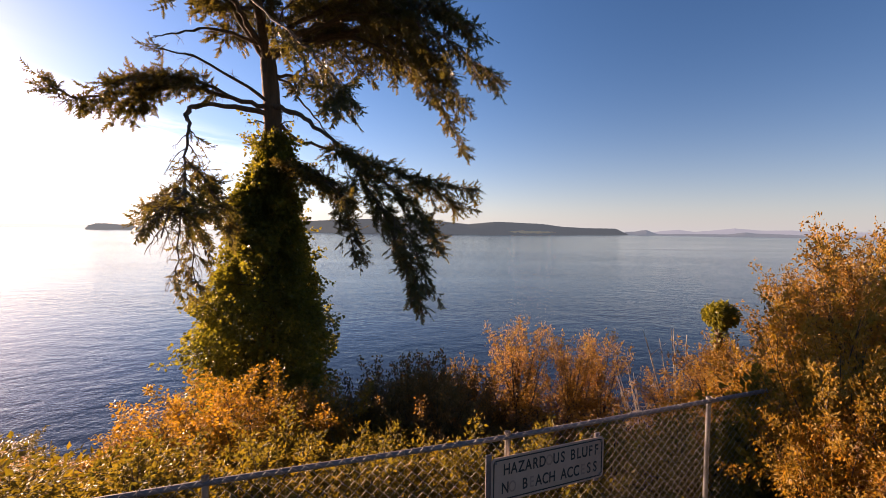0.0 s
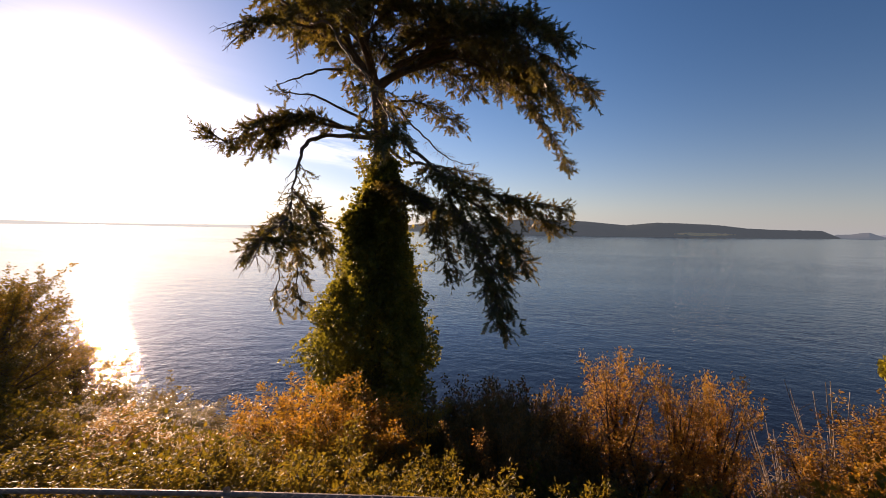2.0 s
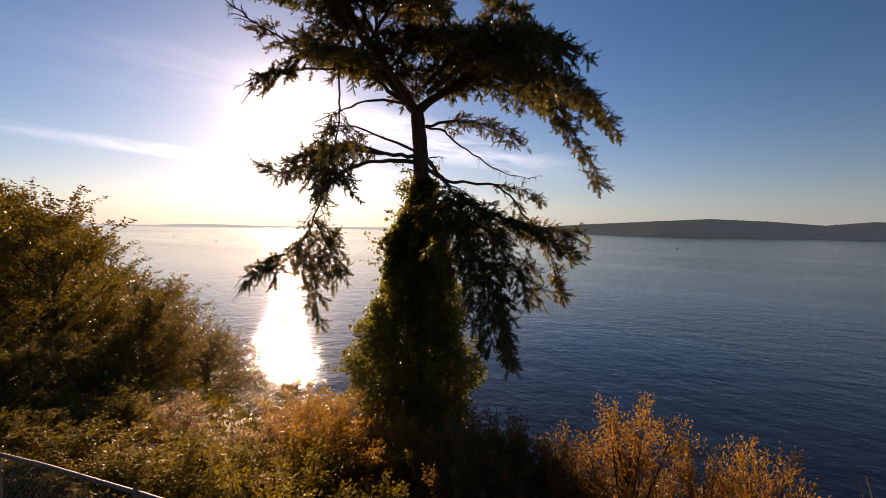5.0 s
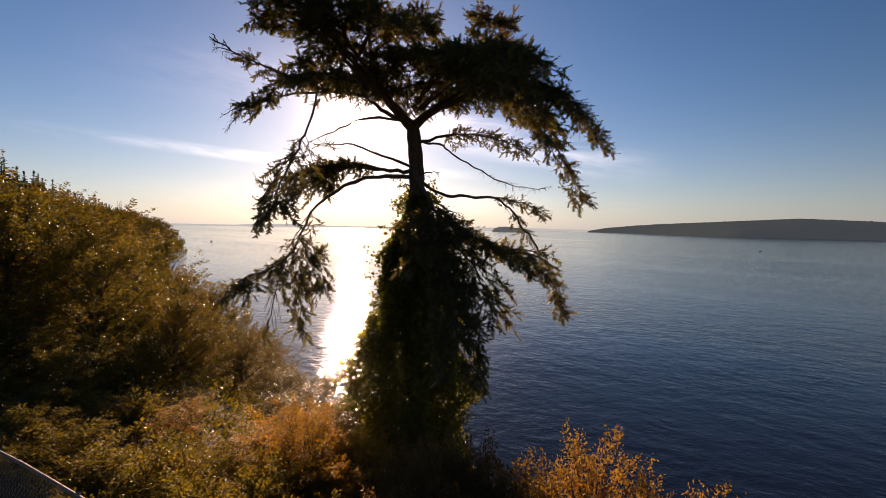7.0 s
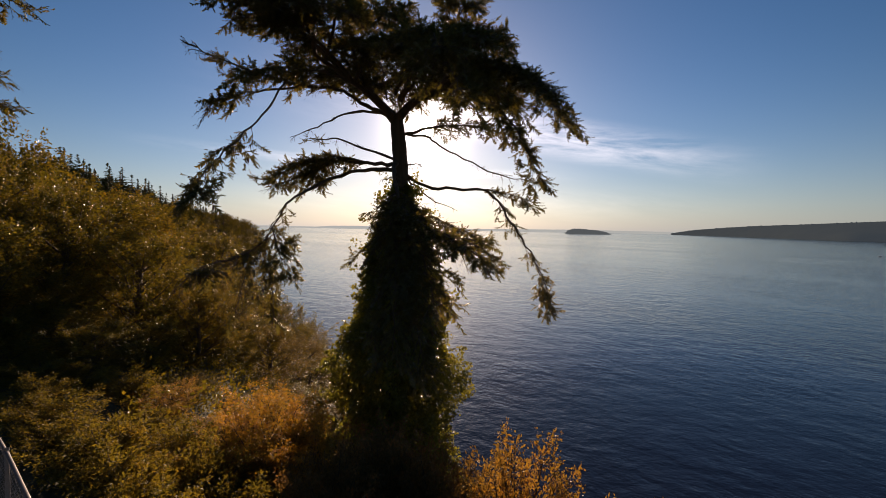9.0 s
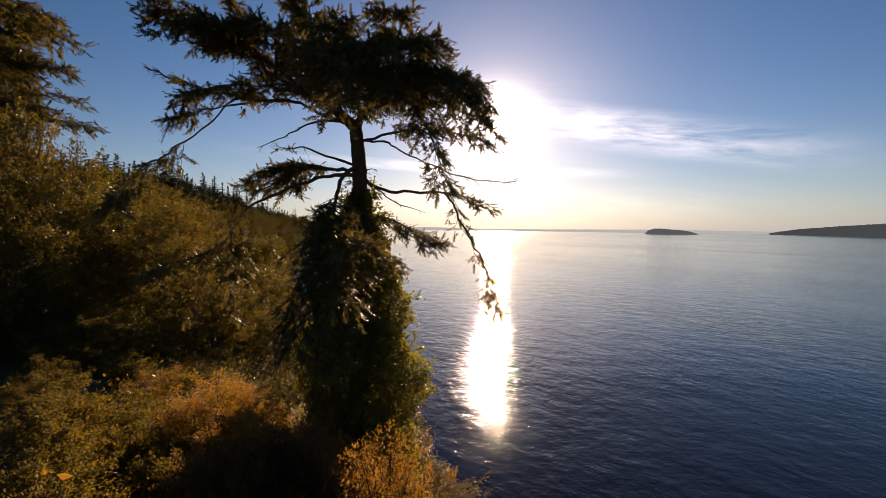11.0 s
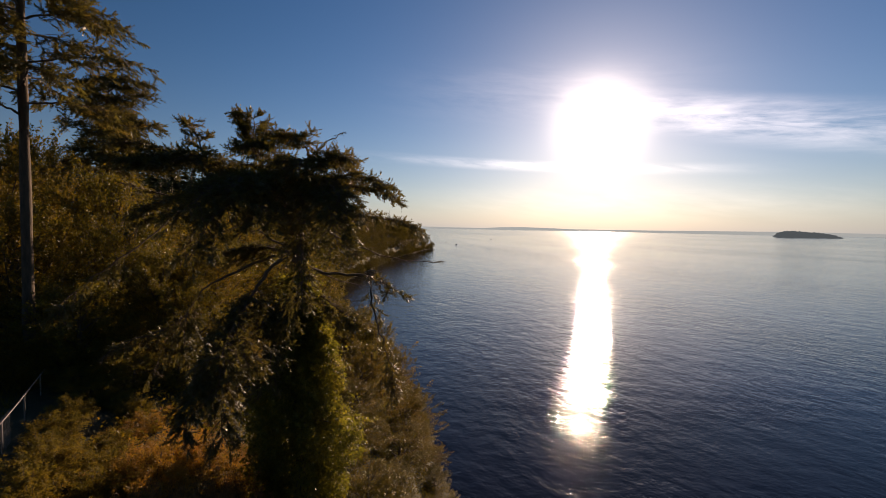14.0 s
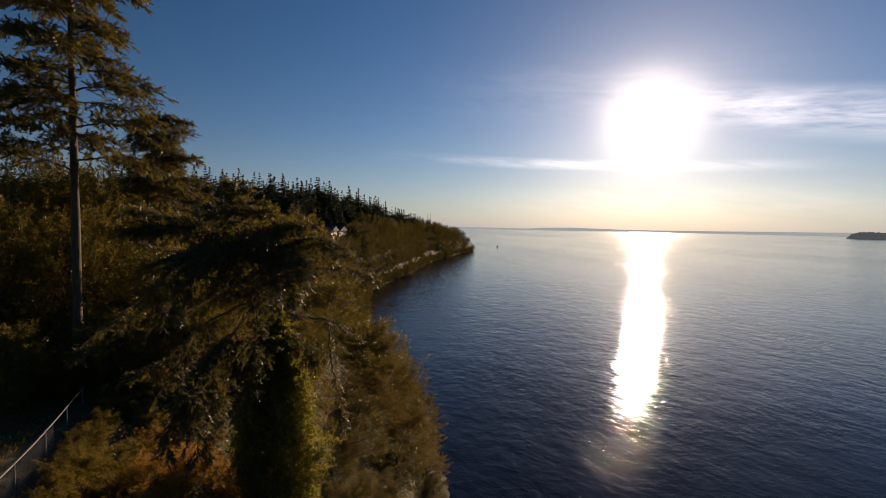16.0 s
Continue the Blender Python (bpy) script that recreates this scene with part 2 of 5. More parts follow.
M_RAIL = plain_material("weathered_rail", (0.17, 0.16, 0.165), 0.6, 0.5, 0.35, 25.0)
M_WIRE = plain_material("fence_wire", (0.30, 0.28, 0.26), 0.6, 0.2, 0.35, 40.0)
M_SIGN = plain_material("sign_white", (0.36, 0.27, 0.215), 0.55, 0.0, 0.18, 9.0)
M_INK = plain_material("sign_black", (0.02, 0.018, 0.018), 0.6, 0.0, 0.3, 60.0)
M_GHOST = plain_material("sign_faded", (0.27, 0.20, 0.16), 0.6, 0.0, 0.25, 60.0)
M_WALLP = plain_material("house_siding", (0.30, 0.28, 0.25), 0.8)
M_ROOF = plain_material("house_roof", (0.05, 0.045, 0.04), 0.9)
M_PANE = plain_material("house_glass", (0.35, 0.40, 0.45), 0.12, 0.6, 0.1)
M_HULL = plain_material("boat_hull", (0.09, 0.09, 0.10), 0.4)
M_CABIN = plain_material("boat_cabin", (0.35, 0.34, 0.33), 0.5)
M_LOG = plain_material("drift_log", (0.42, 0.37, 0.31), 0.9, 0.0, 0.4, 6.0)
# second colour of each: haze put in as the land's own glow
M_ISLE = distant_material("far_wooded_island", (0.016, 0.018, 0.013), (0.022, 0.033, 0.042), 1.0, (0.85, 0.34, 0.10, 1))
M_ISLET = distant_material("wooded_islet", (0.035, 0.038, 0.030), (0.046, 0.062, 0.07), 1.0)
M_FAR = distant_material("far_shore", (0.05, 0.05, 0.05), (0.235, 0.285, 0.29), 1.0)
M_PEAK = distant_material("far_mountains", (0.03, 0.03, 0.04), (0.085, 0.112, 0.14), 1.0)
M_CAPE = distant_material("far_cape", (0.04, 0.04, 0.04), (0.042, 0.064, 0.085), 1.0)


# ---------- mesh helpers ----------
def mesh_from(name, verts, tris, mat, smooth=False):
    me = bpy.data.meshes.new(name)
    v = np.asarray(verts, dtype=np.float32).reshape(-1, 3)
    f = np.asarray(tris, dtype=np.int32)
    k = f.shape[1]
    me.vertices.add(len(v))
    me.vertices.foreach_set("co", v.ravel())
    me.loops.add(f.size)
    me.loops.foreach_set("vertex_index", f.ravel())
    me.polygons.add(len(f))
    me.polygons.foreach_set("loop_start", np.arange(0, f.size, k, dtype=np.int32))
    me.polygons.foreach_set("use_smooth", np.full(len(f), smooth))
    me.materials.append(mat)
    me.update(calc_edges=True)
    return me


def thing(name, label, category, at=(0, 0, 0), group="", kind=""):
    ob = new(name)
    ob.location = at
    ob.empty_display_size = 0.1
    return tagged(ob, label, category, group, kind)


def part(name, me, parent, label=""):
    ob = new(name, me)
    ob.parent = parent
    if label:
        ob["label"] = label
    return ob


def unit(v):
    return v / np.maximum(np.linalg.norm(v, axis=-1, keepdims=True), 1e-9)


def spline(points, n):
    """Points of a smooth curve through the given ones."""
    p = np.asarray(points, float)
    p = np.vstack([2 * p[0] - p[1], p, 2 * p[-1] - p[-2]])
    out = []
    u = np.linspace(0, len(p) - 3 - 1e-6, n)
    for s in u:
        i = int(s)
        f = s - i
        a, b, c, d = p[i], p[i + 1], p[i + 2], p[i + 3]
        out.append(0.5 * ((2 * b) + (c - a) * f + (2 * a - 5 * b + 4 * c - d) * f * f + (3 * b - a - 3 * c + d) * f ** 3))
    return np.array(out)


class Tubes:
    """Collects tapered round stems into one mesh."""

    def __init__(self):
        self.v, self.f, self.n = [], [], 0

    def add(self, path, r0, r1, sides=5, wob=0.0, rng=None):
        path = np.asarray(path, float)
        n = len(path)
        d = unit(np.gradient(path, axis=0))
        ref = np.tile([0.31, 0.23, 0.92], (n, 1))
        side = np.abs((d * ref).sum(1)) > 0.9
        ref[side] = [0.92, 0.2, 0.1]
        a = unit(np.cross(d, ref))
        b = np.cross(d, a)
        r = np.linspace(r0, r1, n)
        if wob and rng is not None:
            r = r * (1 + rng.normal(0, wob, n))
        ang = np.arange(sides) * 2 * np.pi / sides
        ring = path[:, None] + r[:, None, None] * (np.cos(ang)[None, :, None] * a[:, None] + np.sin(ang)[None, :, None] * b[:, None])
        self.v.append(ring.reshape(-1, 3))
        i = np.arange(n - 1)[:, None] * sides + np.arange(sides)[None]
        j = np.arange(n - 1)[:, None] * sides + (np.arange(sides)[None] + 1) % sides
        q = np.stack([i, j, j + sides, i + sides], -1).reshape(-1, 4) + self.n
        self.f.append(q)
        self.n += n * sides

    def twigs(self, starts, ends, r0):
        """Many straight three-sided twigs at once."""
        m = len(starts)
        if not m:
            return
        d = unit(ends - starts)
        a = unit(np.cross(d, np.array([0.31, 0.23, 0.92])))
        b = np.cross(d, a)
        ang = np.arange(3) * 2 * np.pi / 3
        c = np.cos(ang)[None, :, None] * a[:, None] + np.sin(ang)[None, :, None] * b[:, None]
        v = np.concatenate([starts[:, None] + c * r0, ends[:, None] + c * r0 * 0.35], 1)
        self.v.append(v.reshape(-1, 3))
        base = np.arange(m)[:, None] * 6
        q = np.array([[0, 1, 4, 3], [1, 2, 5, 4], [2, 0, 3, 5]])
        self.f.append((base[:, :, None] + q[None]).reshape(-1, 4) + self.n)
        self.n += m * 6

    def mesh(self, name, mat):
        return mesh_from(name, np.vstack(self.v), np.vstack(self.f), mat, True)


def leaves_mesh(name, mat, pos, out, size, rng, slim=0.55, droop=0.25):
    """One folded, pointed leaf at each place, facing any way but mostly along 'out'."""
    n = len(pos)
    d = unit(out + rng.normal(0, 0.75, (n, 3)) + np.array([0, 0, -droop]))
    nrm = unit(np.cross(d, rng.normal(0, 1, (n, 3))))
    w = np.cross(d, nrm)
    s = size * rng.uniform(0.6, 1.3, n)[:, None]
    base = pos
    mid = pos + d * s * 0.45
    lift = nrm * s * 0.12
    v = np.stack([base, mid + w * s * slim * 0.5 + lift, pos + d * s, mid - w * s * slim * 0.5 + lift], 1)
    k = np.arange(n)[:, None] * 4
    f = np.concatenate([k + np.array([[0, 1, 2]]), k + np.array([[0, 2, 3]])], 0)
    return mesh_from(name, v.reshape(-1, 3), f, mat)


def sprig_template(rng, needles, broad, length):
    """A fir twig end, one long: needles all round a thin stem, as triangles."""
    v, f = [], []

    def tri(a, b, c):
        f.append([len(v), len(v) + 1, len(v) + 2])
        v.extend([a, b, c])
    tri((0, 0.015, 0), (0, -0.015, 0), (1.0, 0, 0))
    for i in range(needles):
        u = i / needles
        x = 0.03 + 0.92 * u
        a = (0.1 if i % 2 else math.pi - 0.1) + rng.uniform(-0.8, 0.8)
        ln = length * (1 - 0.4 * u)
        dy, dz = math.cos(a) * ln, math.sin(a) * ln
        tri((x - broad, 0, 0), (x + broad, 0, 0), (x + ln * 0.7, dy, dz))
    return np.array(v), np.array(f)


SPRIG = sprig_template(np.random.default_rng(4), 10, 0.10, 0.31)
FAR_SPRIG = sprig_template(np.random.default_rng(5), 5, 0.28, 0.55)


def sprigs_mesh(name, mat, pos, direction, size, rng, model=None):
    n = len(pos)
    d = unit(direction)
    up = np.tile([0.0, 0.0, 1.0], (n, 1)) + rng.normal(0, 0.35, (n, 3))
    y = unit(np.cross(up, d))
    z = np.cross(d, y)
    s = size[:, None, None]
    t, tf = model or SPRIG
    v = pos[:, None] + s * (t[None, :, 0:1] * d[:, None] + t[None, :, 1:2] * y[:, None] + t[None, :, 2:3] * z[:, None])
    f = tf[None] + (np.arange(n) * len(t))[:, None, None]
    return mesh_from(name, v.reshape(-1, 3), f.reshape(-1, 3), mat)


# ---------- the lie of the land ----------
SHORE_X = np.array([-900, -430, -385, -352, -267, -230, -167, -124, -100, -60, -24, 0, 30, 80, 200, 500, 900.0])
SHORE_Y = np.array([-300, 10, 60, 88, 54, 39, 23, 10, 7, 10, 18, 17, 18, 16, -10, -150, -420.0])
PROF_D = np.array([-60, -8, 0, 1.5, 4, 7.5, 10.5, 13.5, 15, 60, 1200.0])
PROF_Z = np.array([-22, -16.5, -14.4, -13.2, -10.3, -6.8, -4.2, -2.85, -2.65, -2.4, 2.0])
RISE_X = np.array([-900, -352, -300, -240, -190, -137, -80, -30, 900.0])
RISE_Z = np.array([0, 0, 4, 8.5, 9.5, 7, 2, 0, 0.0])
BACK_Z = np.array([0, 0, 0, 0, 2, 3, 1, 0, 0.0])


def shore_y(x):
    return np.interp(x, SHORE_X, SHORE_Y)


def land_z(x, y):
    d = shore_y(x) - y
    k = np.clip((d - 8) / 32, 0, 1)
    k = k * k * (3 - 2 * k)
    b = np.clip((d - 42) / 30, 0, 1)
    return np.interp(d, PROF_D, PROF_Z) + np.interp(x, RISE_X, RISE_Z) * k + np.interp(x, RISE_X, BACK_Z) * b * b * (3 - 2 * b)


def stretch(near, step, far, grow=1.16):
    out, s = [0.0], step
    while out[-1] < far:
        out.append(out[-1] + s)
        if out[-1] > near:
            s *= grow
    return np.array(out)


def build_ground():
    right = stretch(22, 0.7, 850)
    left = stretch(40, 0.7, 850, 1.07)
    x = np.concatenate([-left[::-1], right[1:]])
    d = np.concatenate([[-40, -15, -6, -3, -1.5], stretch(24, 0.6, 900)])
    gx, gd = np.meshgrid(x, d, indexing="ij")
    gy = shore_y(gx) - gd
    gz = land_z(gx, gy)
    rng = np.random.default_rng(3)
    gz = gz + rng.normal(0, 0.06, gz.shape)
    v = np.stack([gx, gy, gz], -1).reshape(-1, 3)
    n, m = gx.shape
    i = (np.arange(n - 1)[:, None] * m + np.arange(m - 1)[None]).reshape(-1)
    f = np.stack([i, i + 1, i + m + 1, i + m], 1)
    me = mesh_from("ground", v, f, M_SOIL, True)
    tagged(new("ground", me), "brown earth and rough grass of a coastal bluff", "ground", kind="structure")


def build_water():
    r = np.concatenate([[0.0], np.geomspace(8, 4880, 46)])
    a = np.linspace(0, 2 * np.pi, 97)[:-1]
    v = [(0, 0, SEA)] + [(q * math.cos(t), q * math.sin(t), SEA) for q in r[1:] for t in a]
    k = len(a)
    f = []
    for i in range(1, len(r) - 1):
        for j in range(k):
            p, q = 1 + (i - 1) * k + j, 1 + (i - 1) * k + (j + 1) % k
            f.append((p, p + k, q + k, q))
    for j in range(k):
        f.append((0, 1 + j, 1 + (j + 1) % k, 1 + (j + 1) % k))
    f = np.array(f)
    me = bpy.data.meshes.new("water")
    me.from_pydata(v, [], [tuple(dict.fromkeys(q)) for q in f.tolist()])
    me.materials.append(M_WATER)
    tagged(new("water", me), "rippled deep blue sea water with a sun glitter path", "water", kind="structure")


build_ground()
build_water()


# ---------- far islands and shores ----------
def ridge(name, label, mat, az, dist, top, depth, tree, seed, category="island"):
    """A long island: azimuths, distances of its shore and angular heights of its crest; tree: height of the ragged crown line."""
    rng = np.random.default_rng(seed)
    n = int(max(80, abs(az[-1] - az[0]) * 22))
    a = np.linspace(az[0], az[-1], n)
    order = np.argsort(az)
    xs = np.asarray(az, float)[order]
    dd = np.interp(a, xs, np.asarray(dist, float)[order])
    tt = np.interp(a, xs, np.asarray(top, float)[order])
    pad = min(40, n // 4)
    dd = np.convolve(np.pad(dd, pad, "edge"), np.hanning(2 * pad + 1) / np.hanning(2 * pad + 1).sum(), "valid")
    rough = np.ones(n) * tree
    rough = rough * np.clip(np.minimum(np.arange(n), np.arange(n)[::-1]) / 6, 0, 1)
    rows = []
    for k, (u, w) in enumerate([(0, 0), (0.02, 0.16), (0.15, 0.42), (0.4, 0.75), (0.7, 0.97), (1.0, 1.0), (1.6, 0.3), (1.9, -0.1)]):
        r = dd + u * depth
        crest = (dd + depth) * np.tan(np.radians(tt)) - SEA
        z = SEA - 0.5 + w * crest + (rough if k == 5 else 0) * np.convolve(rng.normal(0, 1, n + 2), [0.35, 0.8, 0.35], "valid")
        rows.append(np.stack([-np.sin(np.radians(a)) * r, np.cos(np.radians(a)) * r, z], 1))
    v = np.concatenate(rows)
    m = len(rows)
    f = [(i * n + j, (i + 1) * n + j, (i + 1) * n + j + 1, i * n + j + 1) for i in range(m - 1) for j in range(n - 1)]
    me = mesh_from(name, v, np.array(f), mat, True)
    return tagged(new(name, me), label, category, kind="structure")


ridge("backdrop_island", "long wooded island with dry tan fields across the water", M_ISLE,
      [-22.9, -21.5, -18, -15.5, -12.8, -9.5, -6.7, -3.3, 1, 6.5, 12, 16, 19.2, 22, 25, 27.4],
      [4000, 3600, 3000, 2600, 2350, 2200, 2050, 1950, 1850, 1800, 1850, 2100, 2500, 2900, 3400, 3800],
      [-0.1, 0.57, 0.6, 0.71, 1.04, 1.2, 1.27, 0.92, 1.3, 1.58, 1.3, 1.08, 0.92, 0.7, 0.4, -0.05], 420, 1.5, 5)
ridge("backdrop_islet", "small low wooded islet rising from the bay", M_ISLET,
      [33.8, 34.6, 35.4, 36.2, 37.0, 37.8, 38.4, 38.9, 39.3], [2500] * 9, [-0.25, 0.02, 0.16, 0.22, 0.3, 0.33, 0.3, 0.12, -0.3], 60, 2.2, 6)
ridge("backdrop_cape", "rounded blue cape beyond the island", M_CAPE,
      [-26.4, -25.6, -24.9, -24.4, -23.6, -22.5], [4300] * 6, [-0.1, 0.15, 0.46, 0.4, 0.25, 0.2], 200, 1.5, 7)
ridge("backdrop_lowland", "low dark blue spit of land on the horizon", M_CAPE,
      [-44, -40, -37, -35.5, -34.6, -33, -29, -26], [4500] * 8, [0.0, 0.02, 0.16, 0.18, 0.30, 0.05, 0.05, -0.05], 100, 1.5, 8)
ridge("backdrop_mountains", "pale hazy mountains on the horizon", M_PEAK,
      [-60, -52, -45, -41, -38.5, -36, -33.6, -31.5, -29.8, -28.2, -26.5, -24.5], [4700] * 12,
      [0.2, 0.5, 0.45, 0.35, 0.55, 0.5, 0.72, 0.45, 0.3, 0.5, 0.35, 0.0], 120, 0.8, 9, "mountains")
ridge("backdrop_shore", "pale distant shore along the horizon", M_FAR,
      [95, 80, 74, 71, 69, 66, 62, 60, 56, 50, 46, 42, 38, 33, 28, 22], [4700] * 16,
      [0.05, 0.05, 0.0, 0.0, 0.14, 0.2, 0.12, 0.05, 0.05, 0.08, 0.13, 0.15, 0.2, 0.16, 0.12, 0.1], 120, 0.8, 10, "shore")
# ---------- conifers ----------
def shoots(rng, starts, ways, lengths, per, spread, bend=0.25):
    """Leafy shoots: their paths, leaf places and leaf directions."""
    paths, pos, out = [], [], []
    for s, w, ln in zip(starts, ways, lengths):
        side = unit(rng.normal(0, 1, 3))
        m = 6
        u = np.linspace(0, 1, m)[:, None]
        p = s + w * ln * u + side * bend * ln * u ** 2
        paths.append(p)
        c = max(6, int(per * ln))
        uu = rng.uniform(0.12, 1.03, c)
        q = np.stack([np.interp(uu, u[:, 0], p[:, j]) for j in range(3)], 1)
        off = unit(rng.normal(0, 1, (c, 3)))
        pos.append(q + off * rng.uniform(0, 1, (c, 1)) * spread * (1.25 - 0.8 * uu[:, None]))
        out.append(off + w * 0.5)
    return paths, np.concatenate(pos), np.concatenate(out)


def fir_limb(tree, path, r0, rng, bare=0.25, twigs=20, twig_len=0.8, step=0.078, sprig=0.155, hang=0.35, dead_tip=0.0, foliage=0.81, cones=None, mat=None, bark=None):
    """One limb with side twigs and needle sprays. bare: the leafless share next to the trunk."""
    n = max(6, int(np.linalg.norm(np.diff(np.asarray(path), axis=0), axis=1).sum() / 0.16))
    p = spline(path, n)
    p[1:-1] += rng.normal(0, 0.018, (n - 2, 3))
    tubes = Tubes()
    tubes.add(p, r0, max(0.006, r0 * 0.16), 6, 0.06, rng)
    pos, way, size = [], [], []
    d = unit(np.gradient(p, axis=0))
    for k in range(int(twigs)):
        u = bare + (1 - bare) * (k + rng.uniform(0, 1)) / twigs
        i = min(int(u * (n - 1)), n - 1)
        dead = u > 1 - dead_tip
        side = unit(np.cross(d[i], [0, 0, 1.0])) * (1 if k % 2 else -1)
        ln = twig_len * rng.uniform(0.35, 1.35) * (1.15 - 0.75 * max(0.0, u - 0.35))
        away = unit(d[i] * rng.uniform(0.5, 1.0) + side * rng.uniform(0.45, 1.1) + np.array([0, 0, rng.uniform(-0.15, 0.4)]))
        m = 7
        s = np.linspace(0, 1, m)[:, None]
        tw = p[i] + away * ln * s + np.array([0, 0, -1.0]) * hang * ln * s ** 2 + rng.normal(0, 0.012, (m, 3)) * s
        tubes.add(tw, r0 * 0.16 + 0.004, 0.003, 3)
        if dead or rng.uniform() > foliage:
            for j in (2, 3, 4, 5):
                e = unit(away + rng.normal(0, 0.7, 3) + np.array([0, 0, -0.6])) * ln * rng.uniform(0.2, 0.5)
                tubes.add([tw[j], tw[j] + e * 0.5 + rng.normal(0, 0.015, 3), tw[j] + e + np.array([0, 0, -0.06])], 0.004, 0.002, 3)
            continue
        c = max(4, int(ln / step))
        uu = rng.uniform(0.12, 1.0, c)
        q = np.stack([np.interp(uu, s[:, 0], tw[:, j]) for j in range(3)], 1)
        td = unit(tw[-1] - tw[0])
        cr = unit(np.cross(td, [0, 0, 1.0]))
        sg = np.where(np.arange(c) % 2 == 0, 1.0, -1.0)[:, None]
        w = unit(td * rng.uniform(0.5, 1.2, (c, 1)) + cr * sg * rng.uniform(0.3, 1.1, (c, 1)) + np.array([0, 0, 1.0]) * rng.normal(0.0, 0.38, (c, 1)))
        sz = sprig * rng.uniform(0.65, 1.25, c)
        pos.append(q), way.append(w), size.append(sz)
        # second rank of sprigs on the first
        q2 = q + w * sz[:, None] * rng.uniform(0.4, 0.8, (c, 1))
        w2 = unit(w + rng.normal(0, 0.6, (c, 3)))
        pos.append(q2), way.append(w2), size.append(sz * 0.85)
        q3 = q + w * sz[:, None] * rng.uniform(0.7, 1.0, (c, 1))
        pos.append(q3), way.append(unit(w + rng.normal(0, 0.45, (c, 3)))), size.append(sz * 0.8)
        tip = tw[-1][None]
        pos.append(tip), way.append(unit(tw[-1] - tw[-2])[None]), size.append(np.array([sprig * 1.3]))
        if cones is not None and rng.uniform() < 0.55:
            cones.append(tw[-1] + rng.normal(0, 0.03, 3))
    limb = part("limb", tubes.mesh("limb", bark or M_BARK), tree)
    if pos:
        part("needle_spray", sprigs_mesh("needle_spray", mat or M_NEEDLE, np.concatenate(pos), np.concatenate(way), np.concatenate(size), rng), limb)["kind"] = "stuff"
    return limb


def cones_mesh(places, rng):
    """Small hanging cones: a six-sided spindle each."""
    v, f = [], []
    prof = [(0.0, 0.002), (-0.015, 0.012), (-0.04, 0.016), (-0.065, 0.010), (-0.08, 0.001)]
    for c in places:
        b = len(v)
        s = rng.uniform(0.8, 1.2)
        lean = rng.normal(0, 0.2, 2)
        for dz, r in prof:
            for k in range(6):
                a = k * math.pi / 3
                v.append((c[0] + s * (r * math.cos(a) + lean[0] * dz), c[1] + s * (r * math.sin(a) + lean[1] * dz), c[2] + s * dz))
        for i in range(4):
            for k in range(6):
                f.append((b + i * 6 + k, b + i * 6 + (k + 1) % 6, b + (i + 1) * 6 + (k + 1) % 6, b + (i + 1) * 6 + k))
    return mesh_from("cones", v, np.array(f), M_CONE, True)


